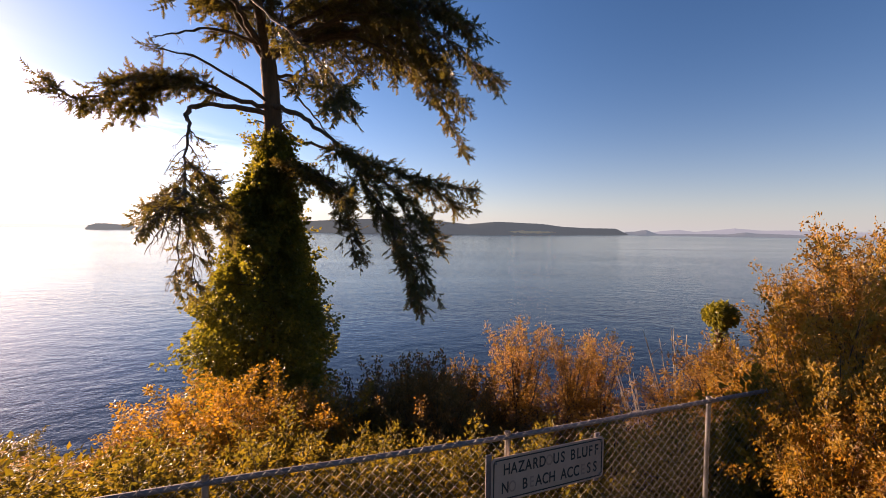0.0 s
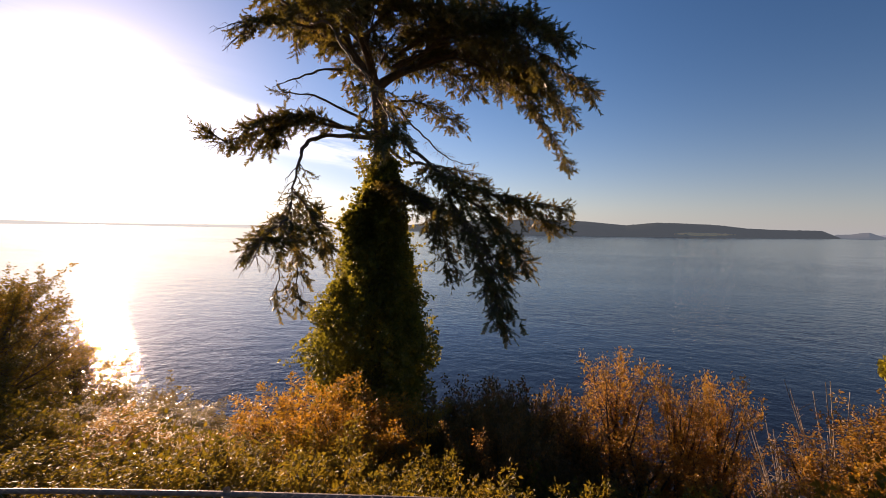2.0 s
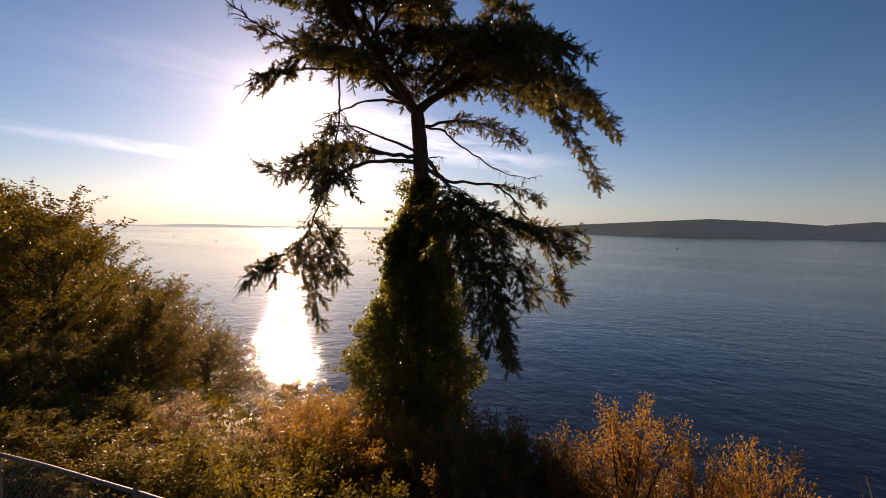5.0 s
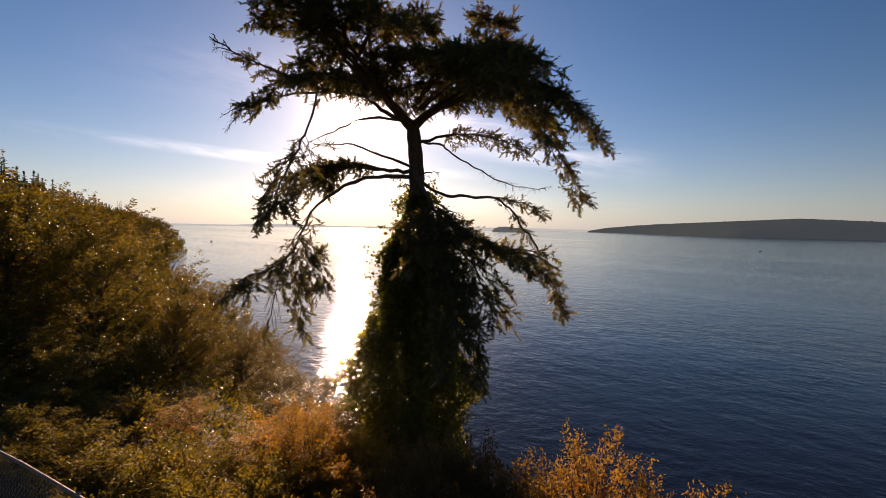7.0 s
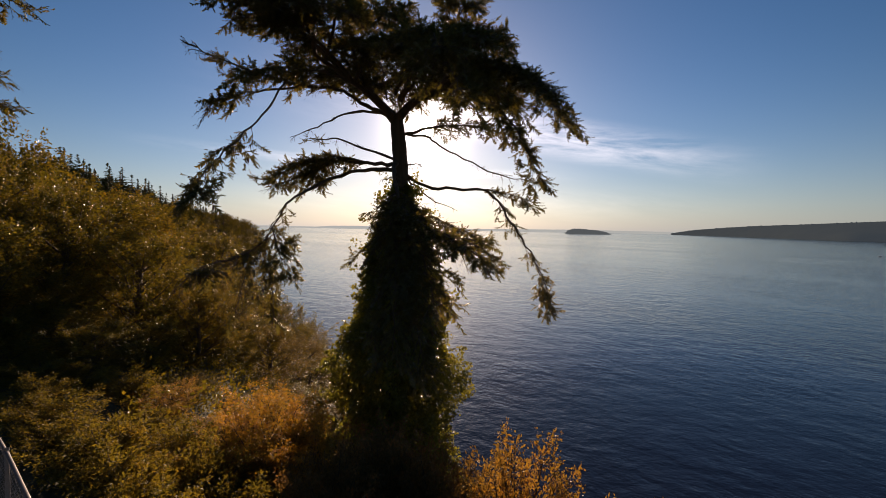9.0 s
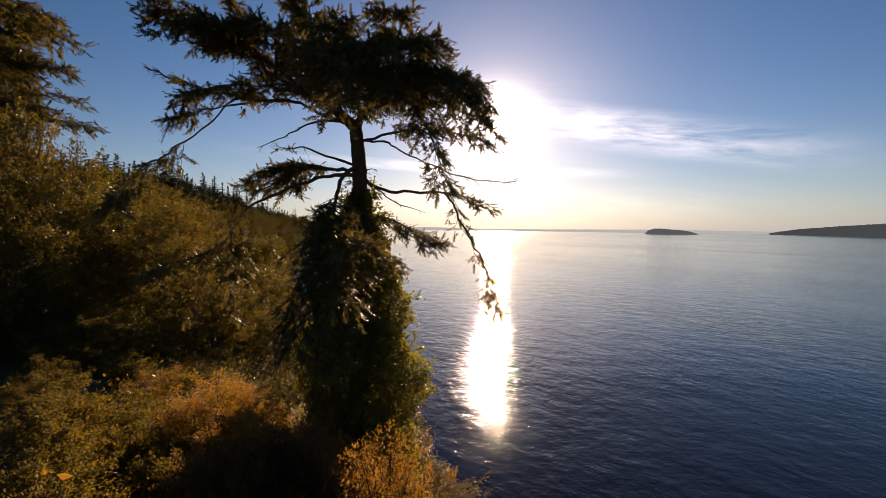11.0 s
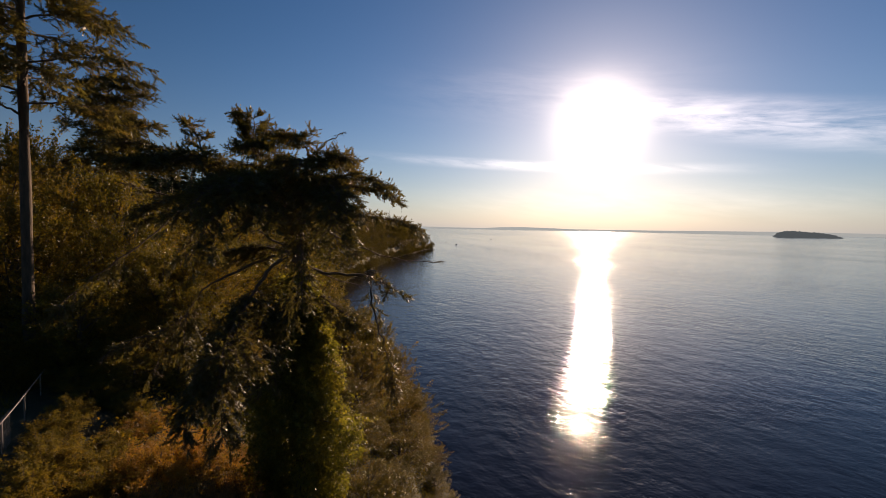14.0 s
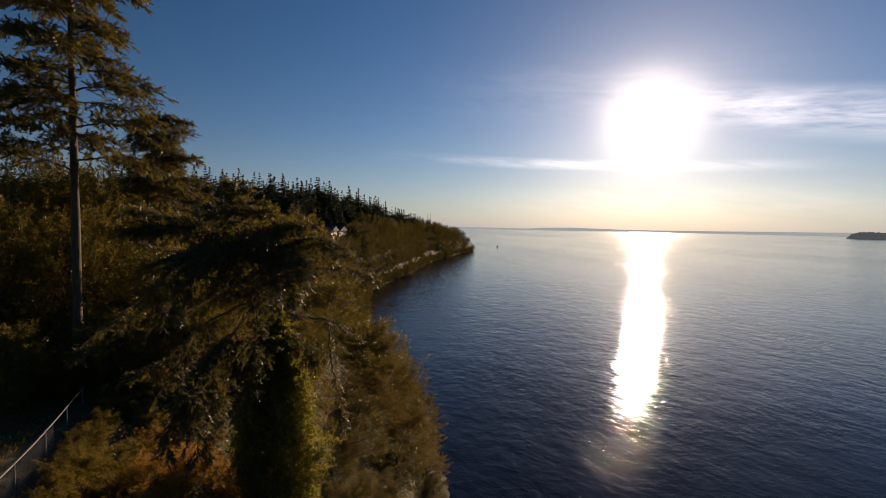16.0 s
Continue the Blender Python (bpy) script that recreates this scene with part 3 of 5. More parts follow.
def build_ivy_fir():
    rng = np.random.default_rng(11)
    tree = thing("fir_tree", "old wind-bent fir with bare lower trunk wrapped in thick ivy", "tree", (0, 0, 0))
    foot = (-3.75, 9.62, float(land_z(-3.75, 9.62)) - 0.4)
    trunk = spline([foot, (-3.86, 9.66, -3.0), (-3.80, 9.62, 0.0), (-3.72, 9.62, 1.6), (-3.74, 9.60, 2.7), (-3.80, 9.52, 3.72)], 40)
    t = Tubes()
    t.add(trunk, 0.30, 0.155, 12, 0.05, rng)
    leader = spline([(-3.80, 9.52, 3.66), (-4.0, 9.25, 3.98), (-4.2, 8.95, 4.4), (-4.15, 8.6, 5.0), (-3.9, 8.2, 5.9)], 20)
    seaward = spline([(-3.80, 9.52, 3.66), (-3.4, 9.62, 3.92), (-2.8, 9.8, 4.2), (-2.3, 9.9, 4.7), (-2.0, 10.0, 5.2)], 14)
    landward = spline([(-3.80, 9.50, 3.62), (-3.70, 9.0, 3.95), (-3.55, 8.3, 4.25), (-3.45, 7.4, 4.6)], 14)
    t.add(leader, 0.14, 0.03, 9, 0.05, rng)
    t.add(seaward, 0.12, 0.03, 8, 0.05, rng)
    t.add(landward, 0.11, 0.04, 8, 0.05, rng)
    part("trunk", t.mesh("trunk", M_BARK), tree)
    cones = []
    P, Q, R, L = (-3.76, 9.6, 3.3), (-2.8, 9.8, 4.2), (-3.55, 8.3, 4.25), (-4.2, 8.95, 4.4)

    def limb(path, r, **k):
        fir_limb(tree, path, r, rng, cones=cones, **{"twig_len": 0.55, "sprig": 0.185, "step": 0.066, "foliage": 0.7, **k})

    def sweep(start, tip, lift=0.45, r=0.045, **k):
        """A limb that rises a little, runs out and bows down to its tip."""
        s, e = np.array(start, float), np.array(tip, float)
        limb([s, s * 0.62 + e * 0.38 + np.array([0, 0, lift]), s * 0.25 + e * 0.75 + np.array([0, 0, lift * 0.8]), e], r, **{"bare": 0.28, "hang": 0.3, **k})
    # long limbs sweeping seaward and along the shore, tips drooping
    sweep(Q, (0.50, 10.72, 2.95), 0.75, 0.045, twigs=54, twig_len=0.62)
    sweep(Q, (0.0, 10.9, 3.6), 0.6, 0.045, twigs=44, twig_len=0.62)
    sweep((-3.2, 9.62, 3.95), (0.52, 10.02, 1.85), 1.0, 0.04, twigs=41, twig_len=0.42, bare=0.42, foliage=0.7, hang=0.5)
    sweep(Q, (-0.2, 9.96, 3.1), 0.6, 0.04, twigs=41, twig_len=0.55)
    sweep((-3.3, 9.3, 4.0), (0.92, 8.05, 2.75), 0.75, 0.04, twigs=52, twig_len=0.55, hang=0.5, foliage=0.72)
    sweep((-3.3, 9.2, 4.1), (0.5, 7.9, 3.6), 0.65, 0.04, twigs=54, twig_len=0.65)
    sweep((-3.3, 9.2, 4.1), (0.3, 8.6, 4.0), 0.5, 0.045, twigs=49, twig_len=0.62)
    sweep((-3.2, 9.3, 3.95), (0.0, 9.1, 3.35), 0.6, 0.045, twigs=44, twig_len=0.6)
    sweep(Q, (-1.1, 10.76, 3.85), 0.3, twigs=33, twig_len=0.55)
    sweep((-2.3, 9.9, 4.7), (-0.7, 9.85, 4.6), 0.3, twigs=39, twig_len=0.62)
    sweep((-2.3, 9.9, 4.7), (-1.5, 10.9, 5.1), 0.2, 0.035, twigs=33, twig_len=0.6, bare=0.2)
    sweep((-2.0, 10.0, 5.1), (-1.4, 9.6, 5.5), 0.15, 0.03, twigs=28, twig_len=0.55, bare=0.15)
    sweep(Q, (-1.75, 11.85, 4.5), 0.35, twigs=44, twig_len=0.6)
    sweep((-3.2, 9.8, 4.05), (-2.3, 12.2, 4.2), 0.35, twigs=39, twig_len=0.6)
    sweep(P, (-2.89, 12.9, 3.45), 0.3, 0.04, twigs=36, twig_len=0.5, bare=0.22, foliage=0.85)
    sweep(L, (-3.9, 11.4, 4.5), 0.4, twigs=39, twig_len=0.62)
    sweep(L, (-5.2, 10.8, 4.5), 0.35, twigs=38, twig_len=0.62)
    sweep(L, (-5.8, 8.9, 4.9), 0.3, twigs=30, twig_len=0.6)
    sweep((-4.15, 8.6, 5.0), (-5.2, 7.3, 5.0), 0.2, twigs=36, twig_len=0.62)
    sweep((-4.15, 8.6, 5.0), (-5.6, 9.7, 5.0), 0.25, twigs=34, twig_len=0.6)
    # limbs reaching out over the land; the longest ends in a bare grey tip
    limb([(-3.80, 9.45, 3.72), (-3.83, 8.69, 3.90), (-3.85, 8.08, 4.11), (-3.89, 7.09, 4.07), (-3.93, 5.79, 4.24), (-3.96, 5.02, 4.48)], 0.055, twigs=31, twig_len=0.42, bare=0.42, dead_tip=0.17, foliage=0.75, hang=0.15)
    limb([(-3.89, 7.09, 4.07), (-3.2, 6.65, 3.75), (-2.56, 6.2, 3.05), (-1.8, 5.55, 2.35), (-1.3, 5.1, 1.75), (-1.12, 4.95, 1.4)], 0.026, twigs=31, twig_len=0.3, bare=0.5, foliage=0.65, hang=0.8)
    limb([(-3.86, 7.6, 4.1), (-3.88, 6.6, 3.85), (-3.86, 5.75, 3.5), (-3.8, 5.35, 3.1)], 0.03, twigs=28, twig_len=0.42, bare=0.42, dead_tip=0.22, foliage=0.85, hang=0.3)
    limb([(-3.82, 9.2, 3.78), (-4.4, 8.6, 3.82), (-4.7, 8.0, 3.5), (-4.75, 7.25, 3.1)], 0.04, twigs=4, twig_len=0.28, bare=0.5, foliage=0.0)
    sweep((-3.6, 9.0, 3.95), (-2.9, 5.9, 3.75), 0.35, 0.035, twigs=36, twig_len=0.45, bare=0.5, foliage=0.65, hang=0.5)
    sweep(R, (-3.18, 5.3, 5.5), 0.25, 0.05, twigs=52, twig_len=0.6, bare=0.3)
    sweep(R, (-4.2, 6.1, 5.3), 0.25, twigs=43, twig_len=0.62, bare=0.3)
    sweep(R, (-2.4, 5.6, 4.9), 0.3, twigs=44, twig_len=0.6, bare=0.35)
    sweep((-3.45, 7.4, 4.6), (-3.95, 6.7, 6.25), 0.1, 0.035, twigs=33, twig_len=0.42, bare=0.15)
    sweep((-3.45, 7.4, 4.6), (-2.1, 6.4, 4.9), 0.25, twigs=39, twig_len=0.62)
    sweep((-3.45, 7.6, 4.5), (-1.9, 7.4, 4.9), 0.3, twigs=39, twig_len=0.62)
    sweep((-3.55, 8.3, 4.25), (-1.6, 8.2, 4.4), 0.35, twigs=39, twig_len=0.6)
    sweep((-3.95, 8.3, 5.6), (-3.85, 7.95, 6.5), 0.05, 0.03, twigs=28, twig_len=0.42, bare=0.1)
    sweep((-3.95, 8.3, 5.5), (-3.75, 8.4, 6.45), 0.05, 0.03, twigs=28, twig_len=0.45, bare=0.1)
    sweep((-3.95, 8.4, 5.4), (-2.9, 9.2, 5.8), 0.15, 0.03, twigs=33, twig_len=0.55, bare=0.2)
    sweep((-4.0, 8.5, 5.2), (-2.4, 8.7, 5.4), 0.2, 0.03, twigs=36, twig_len=0.6, bare=0.25)
    sweep((-4.1, 8.6, 5.1), (-4.9, 8.1, 5.7), 0.1, 0.03, twigs=33, twig_len=0.55, bare=0.2)
    sweep((-2.3, 9.9, 4.6), (-3.3, 10.9, 5.1), 0.2, 0.03, twigs=33, twig_len=0.6, bare=0.25)
    sweep((-3.55, 8.6, 4.15), (-4.5, 7.2, 4.4), 0.25, 0.03, twigs=33, twig_len=0.55)
    sweep((-2.0, 10.0, 5.1), (-3.2, 10.9, 6.05), 0.1, 0.018, twigs=5, twig_len=0.3, foliage=0.0)
    # short leafy limbs that fill the crown above the fork
    for s0, tip in (((-3.5, 9.1, 4.0), (-2.6, 8.4, 4.5)), ((-3.2, 9.7, 4.05), (-2.4, 10.4, 4.55)), ((-4.1, 9.0, 4.2), (-4.9, 9.6, 4.7)), ((-4.1, 9.0, 4.2), (-4.9, 8.3, 4.75)),
                    ((-3.6, 8.6, 4.15), (-2.8, 7.9, 4.7)), ((-3.3, 9.6, 4.0), (-3.0, 10.6, 4.5)), ((-2.9, 9.7, 4.15), (-1.9, 9.2, 4.6)), ((-4.2, 8.8, 4.7), (-3.4, 9.2, 5.1)), ((-2.7, 9.8, 4.3), (-2.5, 9.1, 5.0))):
        sweep(s0, tip, 0.15, 0.022, twigs=30, twig_len=0.5, bare=0.12)
    # dead limb under the crown, hooked at its end
    limb([(-3.80, 9.45, 2.72), (-4.16, 8.85, 2.95), (-4.7, 8.4, 3.2), (-5.05, 8.1, 3.2), (-5.25, 7.96, 3.26)], 0.038, twigs=8, twig_len=0.3, bare=0.3, foliage=0.15)
    # leafy limb out along the bluff
    limb([(-3.76, 9.5, 2.62), (-4.35, 8.97, 2.62), (-5.01, 8.39, 2.7), (-5.61, 7.86, 2.38), (-6.05, 7.44, 2.16), (-6.4, 7.14, 2.26)], 0.055, twigs=52, twig_len=0.5, bare=0.2, dead_tip=0.06)
    limb([(-4.3, 9.0, 2.64), (-4.7, 8.3, 2.75), (-5.1, 7.7, 2.6), (-5.4, 7.1, 2.3)], 0.035, twigs=41, twig_len=0.5, bare=0.2)
    limb([(-5.01, 8.39, 2.7), (-5.5, 8.2, 2.5), (-5.9, 8.1, 2.15)], 0.025, twigs=28, twig_len=0.45, bare=0.1, hang=0.5)
    # arched limb that turns down and hangs
    limb([(-3.78, 9.5, 2.45), (-4.5, 8.95, 2.48), (-4.75, 8.4, 2.3), (-4.4, 7.55, 1.9), (-4.05, 7.05, 1.57), (-3.95, 6.75, 1.15), (-3.8, 6.45, 0.66)], 0.06, twigs=10, twig_len=0.36, bare=0.72, foliage=0.6, hang=0.8)
    limb([(-3.85, 6.55, 0.8), (-3.62, 6.13, 0.5), (-3.4, 5.6, 0.34), (-3.25, 5.2, 0.22), (-3.08, 4.79, -0.12)], 0.026, twigs=38, twig_len=0.33, bare=0.05, dead_tip=0.25, hang=0.7, foliage=0.75)
    limb([(-3.8, 6.45, 0.66), (-3.78, 6.55, 0.2), (-3.76, 6.62, -0.4), (-3.75, 6.68, -1.0)], 0.018, twigs=26, twig_len=0.26, bare=0.1, foliage=0.6, hang=0.9)
    limb([(-3.7, 6.3, 0.55), (-3.66, 6.1, 0.1), (-3.6, 5.95, -0.4), (-3.6, 5.9, -0.7)], 0.014, twigs=16, twig_len=0.26, bare=0.1, foliage=0.3, hang=0.9)
    limb([(-3.9, 6.65, 1.0), (-3.6, 6.65, 0.75), (-3.4, 6.7, 0.4), (-3.25, 6.75, -0.05)], 0.02, twigs=34, twig_len=0.34, bare=0.05, hang=0.6)
    # long seaward limb that bends down to a leafy tip
    limb([(-3.74, 9.63, 2.48), (-3.54, 10.0, 2.15), (-3.14, 10.75, 2.03), (-2.73, 11.51, 2.03), (-2.08, 11.6, 1.43), (-1.65, 11.74, 0.79), (-1.25, 12.0, 0.0), (-1.05, 12.05, -0.8)], 0.05, twigs=25, twig_len=0.3, bare=0.45, foliage=0.5, hang=0.6)
    limb([(-1.35, 11.95, 0.15), (-1.2, 12.0, -0.3), (-1.02, 12.05, -0.85)], 0.014, twigs=18, twig_len=0.26, bare=0.2, hang=0.7)
    limb([(-2.9, 11.2, 2.04), (-2.3, 11.8, 1.95), (-1.75, 12.3, 1.65)], 0.022, twigs=18, twig_len=0.4, bare=0.15, foliage=0.55, hang=0.3)
    limb([(-3.75, 9.7, 2.35), (-3.80, 9.95, 2.2), (-3.88, 10.57, 1.85), (-4.03, 11.6, 1.55)], 0.035, twigs=6, twig_len=0.22, foliage=0.0)
    limb([(-3.74, 9.7, 3.35), (-3.55, 10.32, 3.3), (-3.4, 10.92, 2.98), (-3.13, 12.03, 2.57), (-2.89, 13.04, 2.42), (-2.70, 13.75, 2.42)], 0.034, twigs=14, twig_len=0.42, bare=0.5, foliage=0.0, hang=0.05)
    # heavy low limb over the slope: an outer bough and a hanging one
    limb([(-3.70, 9.45, 2.62), (-2.95, 9.02, 2.3), (-2.3, 8.72, 1.85), (-1.83, 8.56, 1.48), (-0.9, 8.45, 1.12), (0.62, 8.52, 0.78)], 0.06, twigs=69, twig_len=0.52, bare=0.44, hang=0.3)
    limb([(-0.9, 8.45, 1.12), (-0.3, 8.7, 0.85), (0.3, 9.0, 0.5)], 0.03, twigs=36, twig_len=0.5, bare=0.05, hang=0.4)
    limb([(-1.83, 8.56, 1.48), (-1.55, 8.25, 1.0), (-1.15, 8.2, 0.35), (-0.75, 8.25, -0.5), (-0.45, 8.3, -1.4)], 0.045, twigs=69, twig_len=0.52, bare=0.12, hang=0.45)
    limb([(-1.3, 8.2, 0.6), (-0.85, 7.9, 0.15), (-0.5, 7.7, -0.4), (-0.3, 7.6, -1.0)], 0.03, twigs=44, twig_len=0.48, bare=0.1, hang=0.45)
    limb([(-1.7, 8.4, 1.2), (-1.0, 8.35, 0.8), (-0.45, 8.3, 0.3), (-0.1, 8.3, -0.2)], 0.03, twigs=44, twig_len=0.5, bare=0.1, hang=0.4)
    # leafy limbs out of the ivy
    limb([(-3.65, 9.5, 1.6), (-3.0, 9.4, 1.35), (-2.4, 9.2, 0.95), (-1.95, 9.1, 0.2), (-1.65, 9.06, -0.5)], 0.04, twigs=57, twig_len=0.48, bare=0.12, hang=0.45)
    limb([(-3.65, 9.4, 1.35), (-3.0, 9.0, 1.2), (-2.3, 8.85, 0.9), (-1.9, 8.8, 0.5)], 0.035, twigs=46, twig_len=0.5, bare=0.12, hang=0.35)
    limb([(-3.7, 9.8, 1.5), (-3.3, 10.4, 1.3), (-2.8, 10.9, 1.0), (-2.3, 11.3, 0.75)], 0.035, twigs=44, twig_len=0.48, bare=0.12, hang=0.35)
    # dead snags on the bare trunk
    for az, z, ln in ((200, 2.2, 0.55), (160, 1.95, 0.7), (30, 2.5, 0.6), (-40, 2.15, 0.8), (90, 1.8, 0.5), (220, 1.7, 0.6)):
        a = radians(az)
        s = np.array([-3.7, 9.58, z])
        e = s + np.array([math.cos(a) * ln, math.sin(a) * ln, 0.05])
        limb([s, (s + e) / 2 + np.array([0, 0, 0.06]), e], 0.022, twigs=3, twig_len=0.25, foliage=0.0)
    part("cone_cluster", cones_mesh(cones, rng), tree, "brown hanging fir cones")["kind"] = "stuff"
    # ivy sheath, ragged and widening towards the foot
    n = 100000
    zz = -6.0 + 8.1 * rng.uniform(0, 1, n) ** 0.9
    rr = np.interp(zz, [-7, -4, -3, -2.3, -1.7, -1.1, -0.5, 0.1, 0.7, 1.35, 1.75, 2.1], [1.2, 1.3, 1.34, 1.33, 1.24, 1.02, 0.88, 0.72, 0.58, 0.38, 0.26, 0.15])
    aa = rng.uniform(0, 2 * np.pi, n)
    lump = np.array([noise.noise((math.cos(a) * 1.3, math.sin(a) * 1.3, z * 0.9)) + 0.6 * noise.noise((math.cos(a) * 3.0 + 7, math.sin(a) * 3.0, z * 2.3)) for a, z in zip(aa, zz)])
    rr = rr * (0.97 + 0.58 * lump) * (0.3 + 0.75 * rng.uniform(0, 1, n) ** 0.55)
    cx = np.interp(zz, trunk[:, 2], trunk[:, 0])
    cy = np.interp(zz, trunk[:, 2], trunk[:, 1])
    w = np.stack([np.cos(aa), np.sin(aa), np.zeros(n)], 1)
    pos = np.stack([cx, cy, zz], 1) + w * rr[:, None]
    # free-hanging ivy shoots fray the outline
    m = 640
    k = rng.integers(0, n, m)
    away = unit(w[k] + rng.normal(0, 0.35, (m, 3)) + np.array([0, 0, 0.35]))
    _, extra, out = shoots(rng, pos[k], away, rng.uniform(0.2, 0.6, m), 46, 0.10)
    pos, w = np.concatenate([pos, extra]), np.concatenate([w, out])
    part("ivy", leaves_mesh("ivy", M_IVY, pos, w, 0.078, rng, 0.8, 0.5), tree, "glossy green climbing ivy")
    st = Tubes()
    for k in range(46):
        a, z0 = rng.uniform(0, 2 * math.pi), rng.uniform(-4.5, 0.8)
        r0 = float(np.interp(z0, [-7, -3, -1, 0, 1], [1.4, 1.4, 1.0, 0.7, 0.4]))
        s = np.array([-3.78 + math.cos(a) * 0.2, 9.62 + math.sin(a) * 0.2, z0 - 0.3])
        e = np.array([-3.78 + math.cos(a) * r0, 9.62 + math.sin(a) * r0, z0])
        st.add([s, (s + e) / 2 + np.array([0, 0, 0.1]), e], 0.02, 0.006, 4)
    part("ivy_wood", st.mesh("ivy_wood", M_STEM), tree)["kind"] = "stuff"


build_ivy_fir()


def build_tall_fir(x, y, top, first, reach, seed, label, limbs=46, lean=(0, 0), extra=()):
    rng = np.random.default_rng(seed)
    z0 = float(land_z(x, y)) - 0.3
    tree = thing("fir_tree", label, "tree", (x, y, z0))
    h = top - z0
    t = Tubes()
    axis = spline([(0, 0, 0), (0.05, 0.05, h * 0.35), (lean[0] * 0.5, lean[1] * 0.5, h * 0.7), (lean[0], lean[1], h)], 40)
    t.add(axis, 0.23, 0.04, 10, 0.05, rng)
    part("trunk", t.mesh("trunk", M_BARK), tree)
    for k in range(limbs):
        u = (k + rng.uniform(0, 1)) / limbs
        z = first - z0 + (h - (first - z0)) * u ** 0.95
        s = np.array([np.interp(z, axis[:, 2], axis[:, j]) for j in range(3)])
        az = k * 2.4 + rng.uniform(-0.5, 0.5)
        ln = reach * (1.0 - 0.72 * u) * rng.uniform(0.55, 1.15)
        w = np.array([math.cos(az), math.sin(az), 0])
        tip = s + w * ln + np.array([0, 0, rng.uniform(-0.22, 0.16) * ln])
        fir_limb(tree, [s, s + w * ln * 0.5 + np.array([0, 0, 0.1 * ln]), tip], 0.05, rng, bare=0.2, twigs=22, twig_len=1.15, step=0.15, sprig=0.38, hang=0.4)
    for z, dx, dy, dz in extra:
        s = np.array([np.interp(z - z0, axis[:, 2], axis[:, j]) for j in range(3)])
        tip = s + np.array([dx, dy, dz])
        fir_limb(tree, [s, s * 0.5 + tip * 0.5 + np.array([0, 0, 0.35]), tip], 0.06, rng, bare=0.25, twigs=30, twig_len=1.2, step=0.15, sprig=0.38, hang=0.35)
    return tree


build_tall_fir(-11.3, -1.4, 26.0, 7.5, 4.2, 21, "tall shaggy fir with a straight scaly trunk on the bluff top", 62)
build_tall_fir(-27.6, -6.5, 13.6, 6.5, 3.0, 22, "broad dark fir with wind-combed limbs behind the bluff edge", 22, (0.9, 1.4),
               [(7.0, 0.0, 5.2, 0.2), (8.2, 1.0, 4.6, 0.3), (9.5, 0.6, 3.6, 0.8), (11.0, 0.6, 3.0, 1.4), (12.6, 0.8, 2.4, 0.6), (7.6, 2.4, 3.4, 0.0), (10.2, 2.2, 2.4, 0.4)])
build_tall_fir(-33.5, -7.5, 13.0, 4.0, 3.0, 23, "dark fir among autumn trees on the bluff", 26)


# ---------- shrubs and small broadleaf trees ----------
def shrub_data(seed, h, r, stems, per, leaf, mat, plume=0.0, side=3, lean=(0, 0), leaf_name="foliage"):
    """Meshes of an upright many-stemmed shrub: stems, leaves and, where asked, dry seed plumes."""
    rng = np.random.default_rng(seed)
    t = Tubes()
    starts, ways, lens, tips = [], [], [], []
    for k in range(stems):
        a = rng.uniform(0, 2 * math.pi)
        q = math.sqrt(rng.uniform(0, 1))
        hh = h * (1.0 - 0.35 * q) * rng.uniform(0.72, 1.08)
        foot = np.array([math.cos(a) * r * 0.3 * q, math.sin(a) * r * 0.3 * q, 0])
        tip = np.array([math.cos(a) * r * q + lean[0], math.sin(a) * r * q + lean[1], hh])
        mid = foot * 0.5 + tip * 0.5 + np.array([-math.cos(a), -math.sin(a), 0]) * r * 0.12 + rng.normal(0, 0.05, 3)
        p = spline([foot, mid, tip], 9)
        t.add(p, 0.010 + 0.004 * h, 0.004, 4)
        for u in np.linspace(0.35, 0.95, side):
            i = min(int(u * 8), 7)
            starts.append(p[i])
            ways.append(unit(p[i + 1] - p[i] + rng.normal(0, 0.12, 3)))
            lens.append(h * rng.uniform(0.18, 0.34))
        tips.append(tip)
    paths, pos, out = shoots(rng, starts, ways, lens, per, 0.15 + 0.07 * r)
    for p in paths:
        t.add(p[::2], 0.006, 0.002, 3)
    meshes = [("branchwork", t.mesh("branchwork", M_STEM)), (leaf_name, leaves_mesh(leaf_name, mat, pos, out, leaf, rng))]
    if plume:
        pl = []
        for tip in tips:
            if rng.uniform() < plume:
                c = tip + np.array([0, 0, 0.05])
                pl.append(c + rng.normal(0, 1, (70, 3)) * np.array([0.05, 0.05, 0.085]))
        if pl:
            pl = np.concatenate(pl)
            meshes.append(("seed_fluff", leaves_mesh("seed_fluff", M_PLUME, pl, rng.normal(0, 1, pl.shape), 0.03, rng, 0.7)))
    return meshes


def place(name, label, category, meshes, x, y, z=None, turn=0.0, size=1.0, group="", rise=0.0):
    z = float(land_z(x, y)) - 0.08 + rise if z is None else z
    ob = thing(name, label, category, (x, y, z), group)
    ob.rotation_euler = (0, 0, turn)
    ob.scale = (size, size, size)
    for n, me in meshes:
        p = part(n, me, ob)
        if n in ("seed_fluff", "branchwork", "crown", "foliage"):
            p["kind"] = "stuff"
    return ob


def again(ob, x, y, turn, size):
    """A copy of a plant on the ground at x, y."""
    c = copy_thing(ob, pose(x, y, float(land_z(x, y)) - 0.08, 0, 0, math.degrees(turn)))
    c.scale = (size, size, size)
    return c


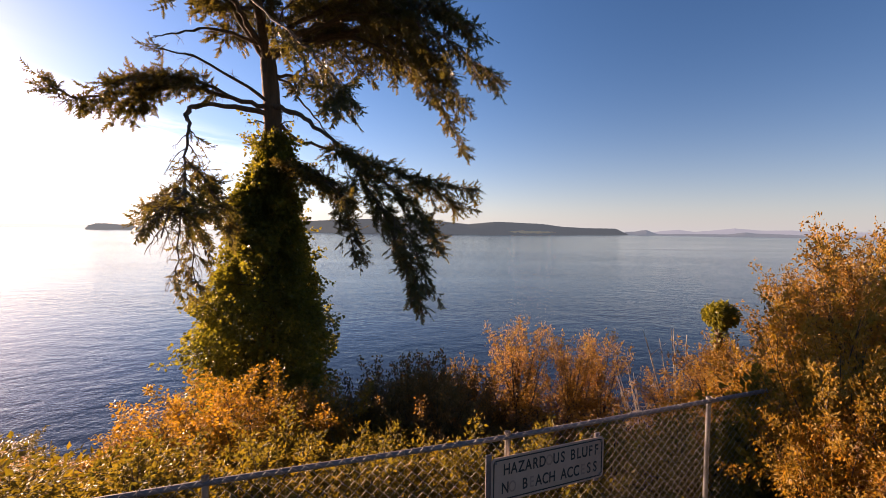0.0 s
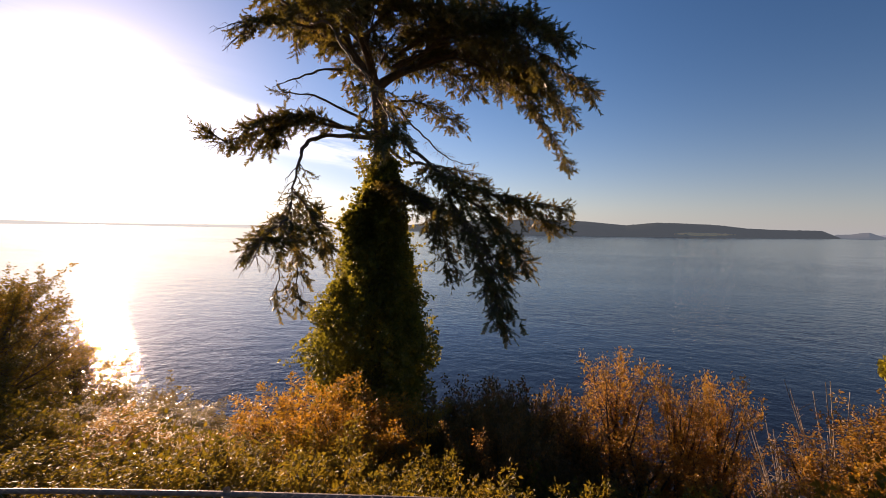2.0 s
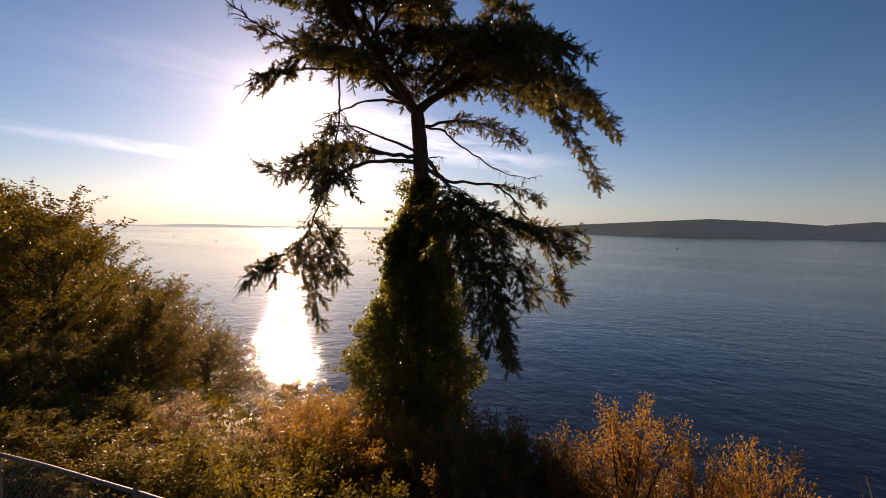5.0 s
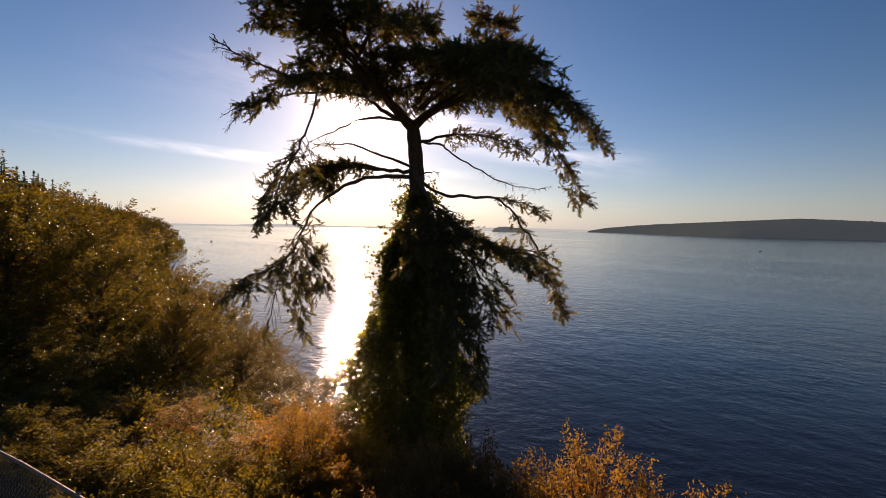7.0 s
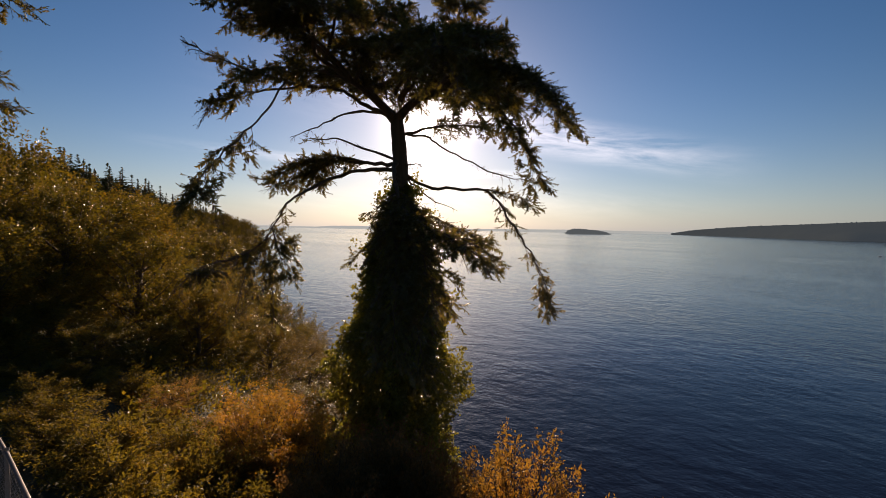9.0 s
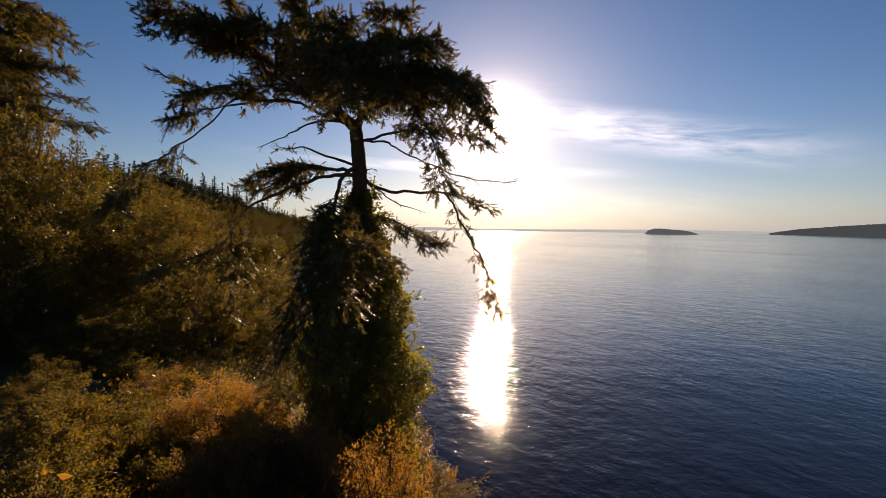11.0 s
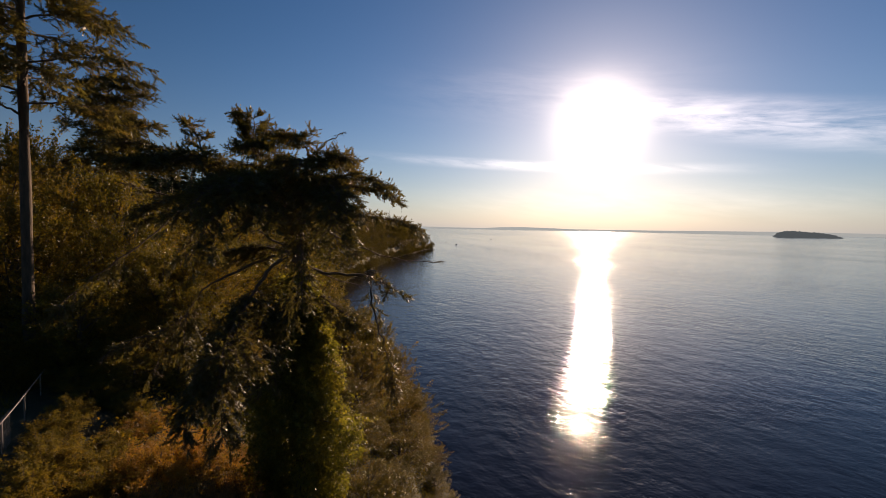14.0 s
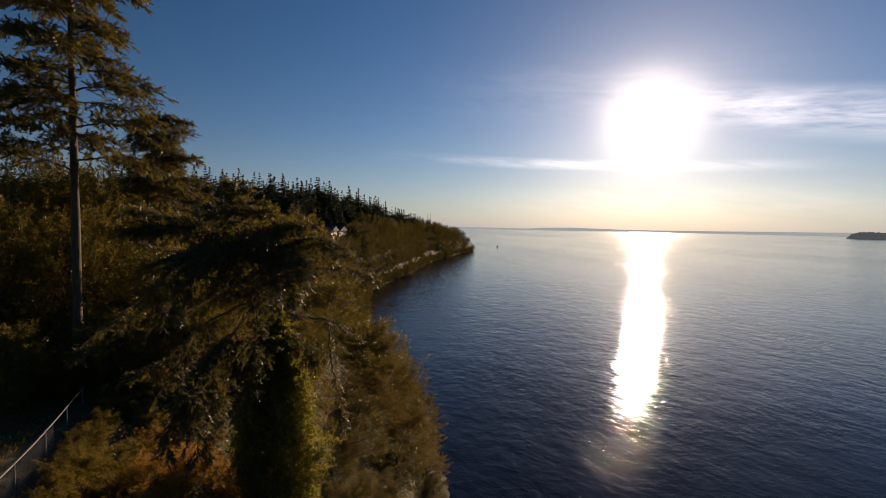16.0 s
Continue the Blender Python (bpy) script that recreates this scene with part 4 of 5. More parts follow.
def tree_data(seed, h, r, limbs, per, leaf, mat, crown=0.35, shoot=0.9, n_shoot=170, up=0.55):
    """Meshes of a small broadleaf tree: trunk with limbs, leafy crown of many shoots with an uneven outline."""
    rng = np.random.default_rng(seed)
    t = Tubes()
    t.add(spline([(0, 0, 0), (rng.normal(0, 0.15), rng.normal(0, 0.15), h * 0.5), (0, 0, h * 0.85)], 12), 0.04 + 0.018 * h, 0.02, 7, 0.04, rng)
    b = Tubes()
    cl = []
    for k in range(limbs):
        a = k * 2.4 + rng.uniform(-0.4, 0.4)
        u = crown + (1 - crown) * (k + 0.5) / limbs
        q = r * math.sqrt(max(0.06, 1 - ((u - 0.55) / 0.52) ** 2)) * rng.uniform(0.6, 1.0)
        e = np.array([math.cos(a) * q, math.sin(a) * q, h * min(0.93, u + 0.08)])
        s = np.array([0, 0, h * max(0.15, u - 0.28)])
        p = spline([s, s * 0.45 + e * 0.55 + np.array([0, 0, -0.04 * h]), e], 9)
        b.add(p, 0.02 + 0.006 * h, 0.008, 5)
        cl.append(p[3:])
    cl = np.concatenate(cl)
    pick = cl[rng.integers(0, len(cl), n_shoot)] + rng.normal(0, 0.12 * r, (n_shoot, 3))
    away = unit((pick - np.array([0, 0, h * 0.45])) / np.array([r, r, h * 0.5]) + rng.normal(0, 0.35, (n_shoot, 3)) + np.array([0, 0, up]))
    paths, pos, out = shoots(rng, pick, away, shoot * rng.uniform(0.5, 1.3, n_shoot), per, 0.2, 0.3)
    for p in paths:
        b.add(p[::2], 0.008, 0.002, 3)
    return [("trunk", t.mesh("trunk", M_STEM)), ("branchwork", b.mesh("branchwork", M_STEM)), ("crown", leaves_mesh("crown", mat, pos, out, leaf, rng))]


def build_shrubs():
    rng = np.random.default_rng(40)
    gold = [shrub_data(100 + k, 2.6, 1.15, 40, 165, 0.062, M_GOLD, 0.3) for k in range(2)]
    orange = [tree_data(110 + k, 3.8, 0.75, 22, 120, 0.052, M_ORANGE, 0.2, 0.42, 300, 0.25) for k in range(2)]
    russet = [shrub_data(120, 2.9, 1.3, 48, 140, 0.066, M_RUSSET, 0.0, 4)]
    lime = [shrub_data(130 + k, 1.3, 0.75, 32, 270, 0.058, M_LIME, 0.0) for k in range(2)]

    def many(kinds, name, label, group, spots):
        first = {}
        for i, (x, y, top, w) in enumerate(spots):
            k = i % len(kinds)
            turn = rng.uniform(0, 6.28)
            ground = float(land_z(x, y)) - 0.08
            base_h = w[0]
            size = (top - ground) / base_h
            if k not in first:
                ob = place(name, label, "shrub", kinds[k], x, y, turn=turn, group=group)
                first[k] = ob
            else:
                ob = again(first[k], x, y, turn, 1.0)
            ob.scale = (w[1], w[1], size)
    # x, y, height of the top, (model height, spread)
    many(gold, "gold_shrub", "bushy shrub with golden autumn leaves and dry seed plumes", "gold shrubs on the bluff edge",
         [(-3.3, 6.5, -2.25, (2.6, 1.0)), (-2.6, 6.3, -2.2, (2.6, 0.9)), (-4.3, 6.4, -2.85, (2.6, 0.9)), (-5.2, 6.2, -3.7, (2.6, 0.75)),
          (-1.5, 6.9, -2.5, (2.6, 0.8)), (-4.0, 5.4, -2.95, (2.6, 0.85)), (-2.5, 5.2, -2.75, (2.6, 0.9)), (-5.8, 4.8, -2.6, (2.6, 0.8)), (-7.0, 6.0, -3.8, (2.6, 0.8)), (-4.7, 7.5, -3.7, (2.6, 0.8)), (-5.7, 7.1, -4.0, (2.6, 0.8)), (-6.7, 7.4, -4.5, (2.6, 0.8)), (-5.2, 8.4, -4.5, (2.6, 0.8)),
          (3.55, 3.85, -1.3, (2.6, 0.5)), (3.95, 4.15, -1.05, (2.6, 0.62)), (4.55, 4.9, -0.75, (2.6, 0.75)), (5.2, 5.5, -0.3, (2.6, 0.8)), (4.15, 3.6, -1.3, (2.6, 0.65)),
          (3.65, 3.2, -1.65, (2.6, 0.5)), (5.05, 4.3, -0.9, (2.6, 0.75)), (5.0, 5.9, -1.3, (2.6, 0.75)), (3.9, 6.0, -2.2, (2.6, 0.7))])
    many(orange, "orange_shrub", "tall thin shrub with rusty orange autumn leaves on the bluff", "orange shrubs on the bluff edge",
         [(1.55, 8.6, -1.7, (4.0, 0.85)), (2.55, 8.5, -1.9, (4.0, 0.6)), (3.2, 8.8, -1.95, (4.0, 0.65)), (0.9, 8.6, -2.8, (4.0, 1.0)), (2.0, 8.3, -2.9, (4.0, 1.0)),
          (3.0, 8.1, -3.0, (4.0, 1.0)), (4.6, 8.4, -2.7, (4.0, 1.0)), (5.2, 8.1, -2.1, (4.0, 1.1)), (5.25, 5.6, -0.45, (4.0, 0.9)), (6.0, 6.2, 0.15, (4.0, 1.0)), (5.9, 6.7, -0.6, (4.0, 1.0)), (7.0, 8.3, -0.45, (4.0, 1.0)), (6.1, 8.4, -2.2, (4.0, 1.1)), (5.6, 8.2, -1.9, (4.0, 0.8)), (8.5, 9.1, 0.4, (4.0, 1.2)), (6.0, 7.2, -1.2, (4.0, 1.1)), (4.9, 7.0, -2.0, (4.0, 1.0))])
    many(russet, "russet_shrub", "dark twiggy shrub with sparse russet leaves on the bluff", "russet shrubs on the bluff edge",
         [(-0.1, 6.5, -2.05, (2.9, 0.55)), (-0.6, 7.6, -2.2, (2.9, 0.7)), (0.2, 8.2, -2.3, (2.9, 0.8)), (-1.0, 7.6, -2.5, (2.9, 0.7)), (-0.3, 7.2, -2.9, (2.9, 0.8)), (0.8, 7.4, -3.0, (2.9, 0.8)), (-1.9, 8.2, -3.2, (2.9, 0.8))])
    many(lime, "low_shrub", "low shrub with small yellow-green leaves against the fence", "low shrubs behind the fence",
         [(-6.0, 2.6, -2.1, (1.3, 0.95)), (-4.8, 3.0, -2.1, (1.3, 1.0)), (-3.7, 3.4, -2.15, (1.3, 1.0)), (-2.7, 3.8, -2.0, (1.3, 1.0)), (-1.7, 4.0, -2.1, (1.3, 0.95)), (-0.7, 4.2, -2.15, (1.3, 0.95)),
          (0.3, 4.5, -2.2, (1.3, 0.9)), (1.2, 4.8, -2.25, (1.3, 0.9)), (2.1, 5.2, -2.4, (1.3, 0.9)), (3.0, 5.4, -2.3, (1.3, 0.9)), (-4.4, 4.4, -2.6, (1.3, 1.0)), (-3.2, 4.7, -2.5, (1.3, 1.0)),
          (-1.9, 5.2, -2.4, (1.3, 0.95)), (-0.8, 5.6, -2.6, (1.3, 0.95)), (0.4, 6.0, -2.9, (1.3, 1.0)), (1.8, 6.4, -3.2, (1.3, 1.0)), (-7.2, 3.2, -2.25, (1.3, 0.9)), (3.4, 6.6, -3.1, (1.3, 1.0)), (-6.6, 4.2, -2.4, (1.3, 0.9)), (-10.4, -1.0, -1.2, (1.3, 1.3)), (-11.8, 0.2, -1.0, (1.3, 1.4)), (-12.4, -2.4, -0.9, (1.3, 1.4)), (-10.6, -3.0, -1.2, (1.3, 1.3)), (-9.2, -0.6, -1.4, (1.3, 1.2))])
    # broad-leaved vine maple by the end of the fence
    me = shrub_data(140, 2.4, 0.8, 26, 60, 0.17, M_LIME)
    ob = place("vine_maple", "leafy shrub with broad pale green lobed leaves", "shrub", me, 3.5, 4.8)
    ob.scale = (0.55, 0.55, 0.76)
    # broken snag topped with a ball of ivy, and a bare grey shrub beside it
    z = float(land_z(5.6, 8.75))
    snag = thing("ivy_snag", "broken tree stump crowned by a round cap of ivy", "tree stump", (5.6, 8.75, z))
    t = Tubes()
    t.add(spline([(0, 0, -0.2), (0.05, 0, 1.5), (0, 0.03, -1.75 - z)], 10), 0.12, 0.08, 8, 0.05, rng)
    part("stump", t.mesh("stump", M_BARK), snag)
    w = unit(rng.normal(0, 1, (2600, 3)))
    p = w * rng.uniform(0.6, 1.0, (2600, 1)) * np.array([0.29, 0.29, 0.27]) * (1 + 0.16 * np.sin(w[:, :1] * 5 + 1) * np.cos(w[:, 1:2] * 4)) + np.array([0, 0, -1.62 - z])
    w2 = unit(rng.normal(0, 1, (700, 3)) * np.array([1, 1, 0]))
    zz = rng.uniform(-3.6, -1.75, 700)
    p2 = w2 * rng.uniform(0.05, 0.15, (700, 1)) + np.stack([np.zeros(700), np.zeros(700), zz - z], 1)
    part("ivy", leaves_mesh("ivy", M_IVY, np.concatenate([p, p2]), np.concatenate([w, w2]), 0.065, rng, 0.8, 0.4), snag, "bright yellow-green ivy leaves")
    for x, y, h in ((5.0, 8.9, 4.3), (4.45, 9.1, 3.5)):
        z = float(land_z(x, y))
        bare = thing("bare_shrub", "leafless shrub of pale grey twigs on the bluff", "shrub", (x, y, z), "bare shrubs by the stump")
        t = Tubes()
        for k in range(14):
            a = rng.uniform(2.0, 4.3)
            tip = np.array([math.cos(a) * rng.uniform(0.3, 1.1), math.sin(a) * 0.4, h * rng.uniform(0.72, 1.0)])
            p = spline([(0, 0, -0.1), tip * [0.3, 0.3, 0.5], tip], 9)
            t.add(p, 0.024, 0.006, 4)
            for i in (4, 5, 6, 7):
                e = p[i] + unit(rng.normal(0, 1, 3) + [0, 0, 0.8]) * rng.uniform(0.25, 0.5)
                t.add([p[i], (p[i] + e) / 2 + rng.normal(0, 0.03, 3), e], 0.007, 0.002, 3)
        part("twigs", t.mesh("twigs", M_PALE), bare)


build_shrubs()


def build_bluff_trees():
    rng = np.random.default_rng(60)
    kinds = [tree_data(200, 6.5, 2.3, 20, 48, 0.125, M_ALDER, 0.15, 0.9, 420), tree_data(201, 6.5, 2.1, 20, 48, 0.12, M_ALDER, 0.12, 0.95, 420), tree_data(202, 6.5, 2.5, 22, 48, 0.125, M_SLOPE, 0.12, 0.95, 420)]
    label = ("leafy alder turning yellow-brown on the bluff edge", "dense alder with olive and yellow leaves on the bluff", "broad brownish autumn tree on the bluff slope")
    first = {}
    # x, y, height of the top, spread
    spots = [(-12.0, 4.3, 1.2, 0.68), (-14.0, 2.4, 2.7, 0.85), (-11.0, 6.0, -0.7, 0.55), (-9.6, 8.4, -4.4, 0.42), (-13.2, 7.0, -1.2, 0.7), (-15.5, 4.4, 2.0, 1.0),
             (-19.5, 3.0, 2.7, 1.1), (-24.5, 4.4, 2.7, 1.2), (-13.5, 8.8, -3.0, 0.7), (-17.0, 8.0, -1.0, 0.9), (-21.0, 8.4, -0.8, 1.0), (-11.0, 10.6, -6.0, 0.6),
             (-13.0, 11.4, -5.8, 0.8), (-17.0, 12.0, -5.8, 0.85), (-21.0, 12.4, -5.6, 0.95), (-25.5, 13.4, -5.2, 1.0), (-30.0, 13.8, -4.6, 1.05), (-28.0, 15.2, -7.0, 0.9), (-33.5, 12.2, -3.6, 1.1), (-23.0, 15.6, -8.6, 0.95), (-19.0, 15.0, -7.6, 0.95),
             (-15.0, 14.2, -7.6, 0.85), (-27.5, 8.6, 1.0, 1.25), (-28.0, 3.0, 3.3, 1.25), (-15.8, 0.4, 4.4, 0.95), (-18.4, -1.4, 7.0, 1.05), (-24.5, 0.2, 3.5, 1.2), (-10.5, 0.8, 1.4, 0.75),
             (-14.0, -3.6, 5.0, 1.0), (-18.0, -4.6, 6.2, 1.1), (-8.4, 12.0, -6.4, 0.6), (-10.8, 13.0, -7.8, 0.75), (-6.2, 13.2, -7.8, 0.7), (-7.4, 9.6, -5.4, 0.5), (-8.0, -2.0, 1.2, 0.8), (-22.0, -9.0, 9.0, 1.2), (-26.0, -12.0, 10.5, 1.3), (-30.5, -12.0, 11.0, 1.3), (-20.0, -14.0, 9.5, 1.3), (-34.0, -16.0, 12.0, 1.4), (-16.0, -8.0, 7.0, 1.1), (-12.5, -6.0, 4.5, 1.0), (-3.2, 13.4, -8.6, 0.5), (-17.0, 16.8, -12.0, 0.5), (-19.5, 16.7, -11.4, 0.6), (-14.4, 16.8, -12.0, 0.5), (-22.2, 17.0, -11.8, 0.5), (-25.0, 17.2, -11.8, 0.5), (0.4, 13.2, -9.0, 0.5), (-4.6, 15.4, -11.8, 0.5), (-1.2, 15.4, -11.6, 0.5), (2.2, 14.6, -11.2, 0.5), (-8.6, 15.4, -11.4, 0.55), (-12.0, 16.0, -11.4, 0.6), (-6.4, 16.4, -12.8, 0.4), (1.0, 16.2, -12.8, 0.4), (4.2, 13.0, -8.8, 0.5), (4.6, 15.4, -12.0, 0.45), (-9.3, 4.6, -1.6, 0.42), (-7.6, 5.4, -3.0, 0.32), (-8.6, 3.4, -1.4, 0.4), (-8.4, 1.7, -1.7, 0.42), (-9.9, 2.6, -1.2, 0.5), (-7.5, 2.5, -2.0, 0.36), (-9.4, 0.6, -1.3, 0.45), (-11.2, 2.2, -0.6, 0.55)]
    for i, (x, y, top, w) in enumerate(spots):
        k = i % 3
        g = float(land_z(x, y)) - 0.1
        turn = rng.uniform(0, 6.28)
        if k not in first:
            ob = first[k] = place("alder_tree", label[k], "tree", kinds[k], x, y, turn=turn, group="alders on the bluff")
        else:
            ob = again(first[k], x, y, turn, 1.0)
        ob.scale = (w, w, (top - g) / 7.4)


build_bluff_trees()


# ---------- wooded coast running away to the headland ----------
def far_fir_data(seed, h=12.0, r=1.7):
    """A distant fir: many drooping tiers, ragged and pointed."""
    rng = np.random.default_rng(seed)
    t = Tubes()
    t.add([(0, 0, 0), (0.05, 0, h * 0.5), (0, 0, h)], 0.2, 0.02, 5)
    pos, way, size = [], [], []
    tiers = 19
    bare = rng.uniform(0.1, 0.25)
    for k in range(tiers):
        u = k / tiers
        z = h * (bare + (0.97 - bare) * u)
        m = int(10 - 6 * u)
        wide = r * (1 - u) ** 0.85 * rng.uniform(0.7, 1.15) + 0.07
        for j in range(m):
            a = (j + rng.uniform(0, 1)) * 2 * math.pi / m
            ln = wide * rng.uniform(0.6, 1.1)
            w = unit(np.array([math.cos(a), math.sin(a), rng.uniform(-0.75, 0.0)]))
            lift = rng.uniform(-0.35, 0.35)
            for f in (0.0, 0.42):
                pos.append(np.array([0, 0, z + lift]) + w * ln * f)
                way.append(w + rng.normal(0, 0.2, 3))
                size.append(ln * 0.75)
    for k in range(3):
        pos.append(np.array([0, 0, h * (0.9 + 0.03 * k)])), way.append(np.array([rng.normal(0, 0.1), rng.normal(0, 0.1), 1.0])), size.append(0.42)
    return [("trunk", t.mesh("trunk", M_BARK)), ("crown", sprigs_mesh("crown", M_NEEDLE_FAR, np.array(pos), np.array(way), np.array(size), rng, FAR_SPRIG))]


def build_coast_woods():
    rng = np.random.default_rng(70)
    broad = [tree_data(300 + k, 7.0, 2.9, 14, 17, 0.36, M_COAST, 0.06, 1.0, 150, 0.3) for k in range(4)]
    firs = [far_fir_data(310 + k) for k in range(4)]
    first = {}

    def put(kind, name, label, category, group, k, meshes, x, y, s, sz):
        key = (kind, k)
        turn = rng.uniform(0, 6.28)
        if key not in first:
            ob = first[key] = place(name, label, category, meshes, x, y, turn=turn, group=group)
        else:
            ob = again(first[key], x, y, turn, 1.0)
        ob.scale = (s, s, sz)
    x = -29.0
    while x > -372:
        step = 4.4 + 0.009 * -x
        for d, h in ((-0.2, 0.6), (4.0, 0.85), (8.5, 1.0), (13.0, 1.05), (18.0, 1.05)):
            if d > 9 and -150 < x < -122:      # garden in front of the houses
                continue
            xx = x + rng.uniform(-1.6, 1.6)
            y = float(shore_y(xx)) - d + rng.uniform(-1.2, 1.2)
            s = h * rng.uniform(0.72, 1.28) * (0.78 if xx > -60 else 1.0)
            put("broad", "slope_tree", "autumn-brown broadleaf tree on the wooded coastal slope", "tree", "trees on the coastal slope", (kb := int(rng.integers(0, 4))), broad[kb], xx, y, s, s * rng.uniform(0.8, 1.15))
        for k in range(2):
            xx = x - step * (k + 0.5) / 2 + rng.uniform(-0.8, 0.8)
            s = rng.uniform(0.34, 0.5)
            put("broad", "slope_tree", "autumn-brown broadleaf tree on the wooded coastal slope", "tree", "trees on the coastal slope", (kb := int(rng.integers(0, 4))), broad[kb], xx, float(shore_y(xx)) - 0.15, s * 1.1, s)
        x -= step
    rest_v, rest_f, base = [], [], 0
    spots = []
    for k in range(880):
        xx = -38 - 322 * rng.uniform(0, 1)
        d = 20 + rng.uniform(0, 1) ** 1.2 * (100 if xx > -290 else 25)
        s = rng.uniform(0.7, 1.3) * float(np.interp(xx, [-360, -300, -220, -170, -120, -60], [0.85, 1.05, 1.3, 1.2, 0.95, 0.75]))
        s *= min(1.0, 0.62 + 0.38 * (d - 20) / 22)
        spots.append((d + 0.12 * -xx, xx, float(shore_y(xx)) - d, s, s * rng.uniform(0.9, 1.3), int(rng.integers(0, 4))))
    spots.sort()
    shape = []
    for m in firs:
        me = m[1][1]
        co = np.empty(len(me.vertices) * 3, dtype=np.float32)
        me.vertices.foreach_get("co", co)
        shape.append(co.reshape(-1, 3))
    for i, (_, xx, y, s, w, j) in enumerate(spots):
        if i < 285:
            put("fir", "far_fir", "dark pointed fir on the ridge above the coast", "tree", "firs on the ridge", j, firs[j], xx, y, w * 1.9, s)
        else:
            a = rng.uniform(0, 6.28)
            q = shape[j] * np.array([w * 1.9, w * 1.9, s])
            q = np.stack([q[:, 0] * math.cos(a) - q[:, 1] * math.sin(a), q[:, 0] * math.sin(a) + q[:, 1] * math.cos(a), q[:, 2]], 1)
            rest_v.append(q + np.array([xx, y, float(land_z(xx, y)) - 0.1]))
            rest_f.append(np.arange(len(q)).reshape(-1, 3) + base)
            base += len(q)
    tagged(new("fir_wood", mesh_from("fir_wood", np.concatenate(rest_v), np.concatenate(rest_f), M_NEEDLE_FAR)), "dark fir wood covering the hill behind the coast", "wood", kind="stuff")
    for xx, y, s in ((-76, -9, 0.75), (-77.5, -6, 0.7), (-318, 48, 1.35), (-300, 44, 1.2), (-308, 46, 1.15), (-341, 58, 0.95)):
        put("fir", "far_fir", "dark pointed fir on the ridge above the coast", "tree", "firs on the ridge", 1, firs[1], xx, y, s * 0.8, s)


build_coast_woods()


# ---------- fence with the warning sign ----------
CORNERS = [(-9.0, 0.4), (-5.0, 1.86), (-3.0, 2.55), (-1.5, 3.01), (0.56, 3.59), (1.5, 3.895), (3.43, 4.55)]
FENCE_FOOT = -2.85


def rail_z(x):
    return -1.726 + 0.027 * x


def tube_between(a, b, r, name, mat, sides=10):
    t = Tubes()
    a, b = np.array(a, float), np.array(b, float)
    t.add([a, (a + b) / 2, b], r, r, sides)
    me = t.mesh(name, mat)
    return me


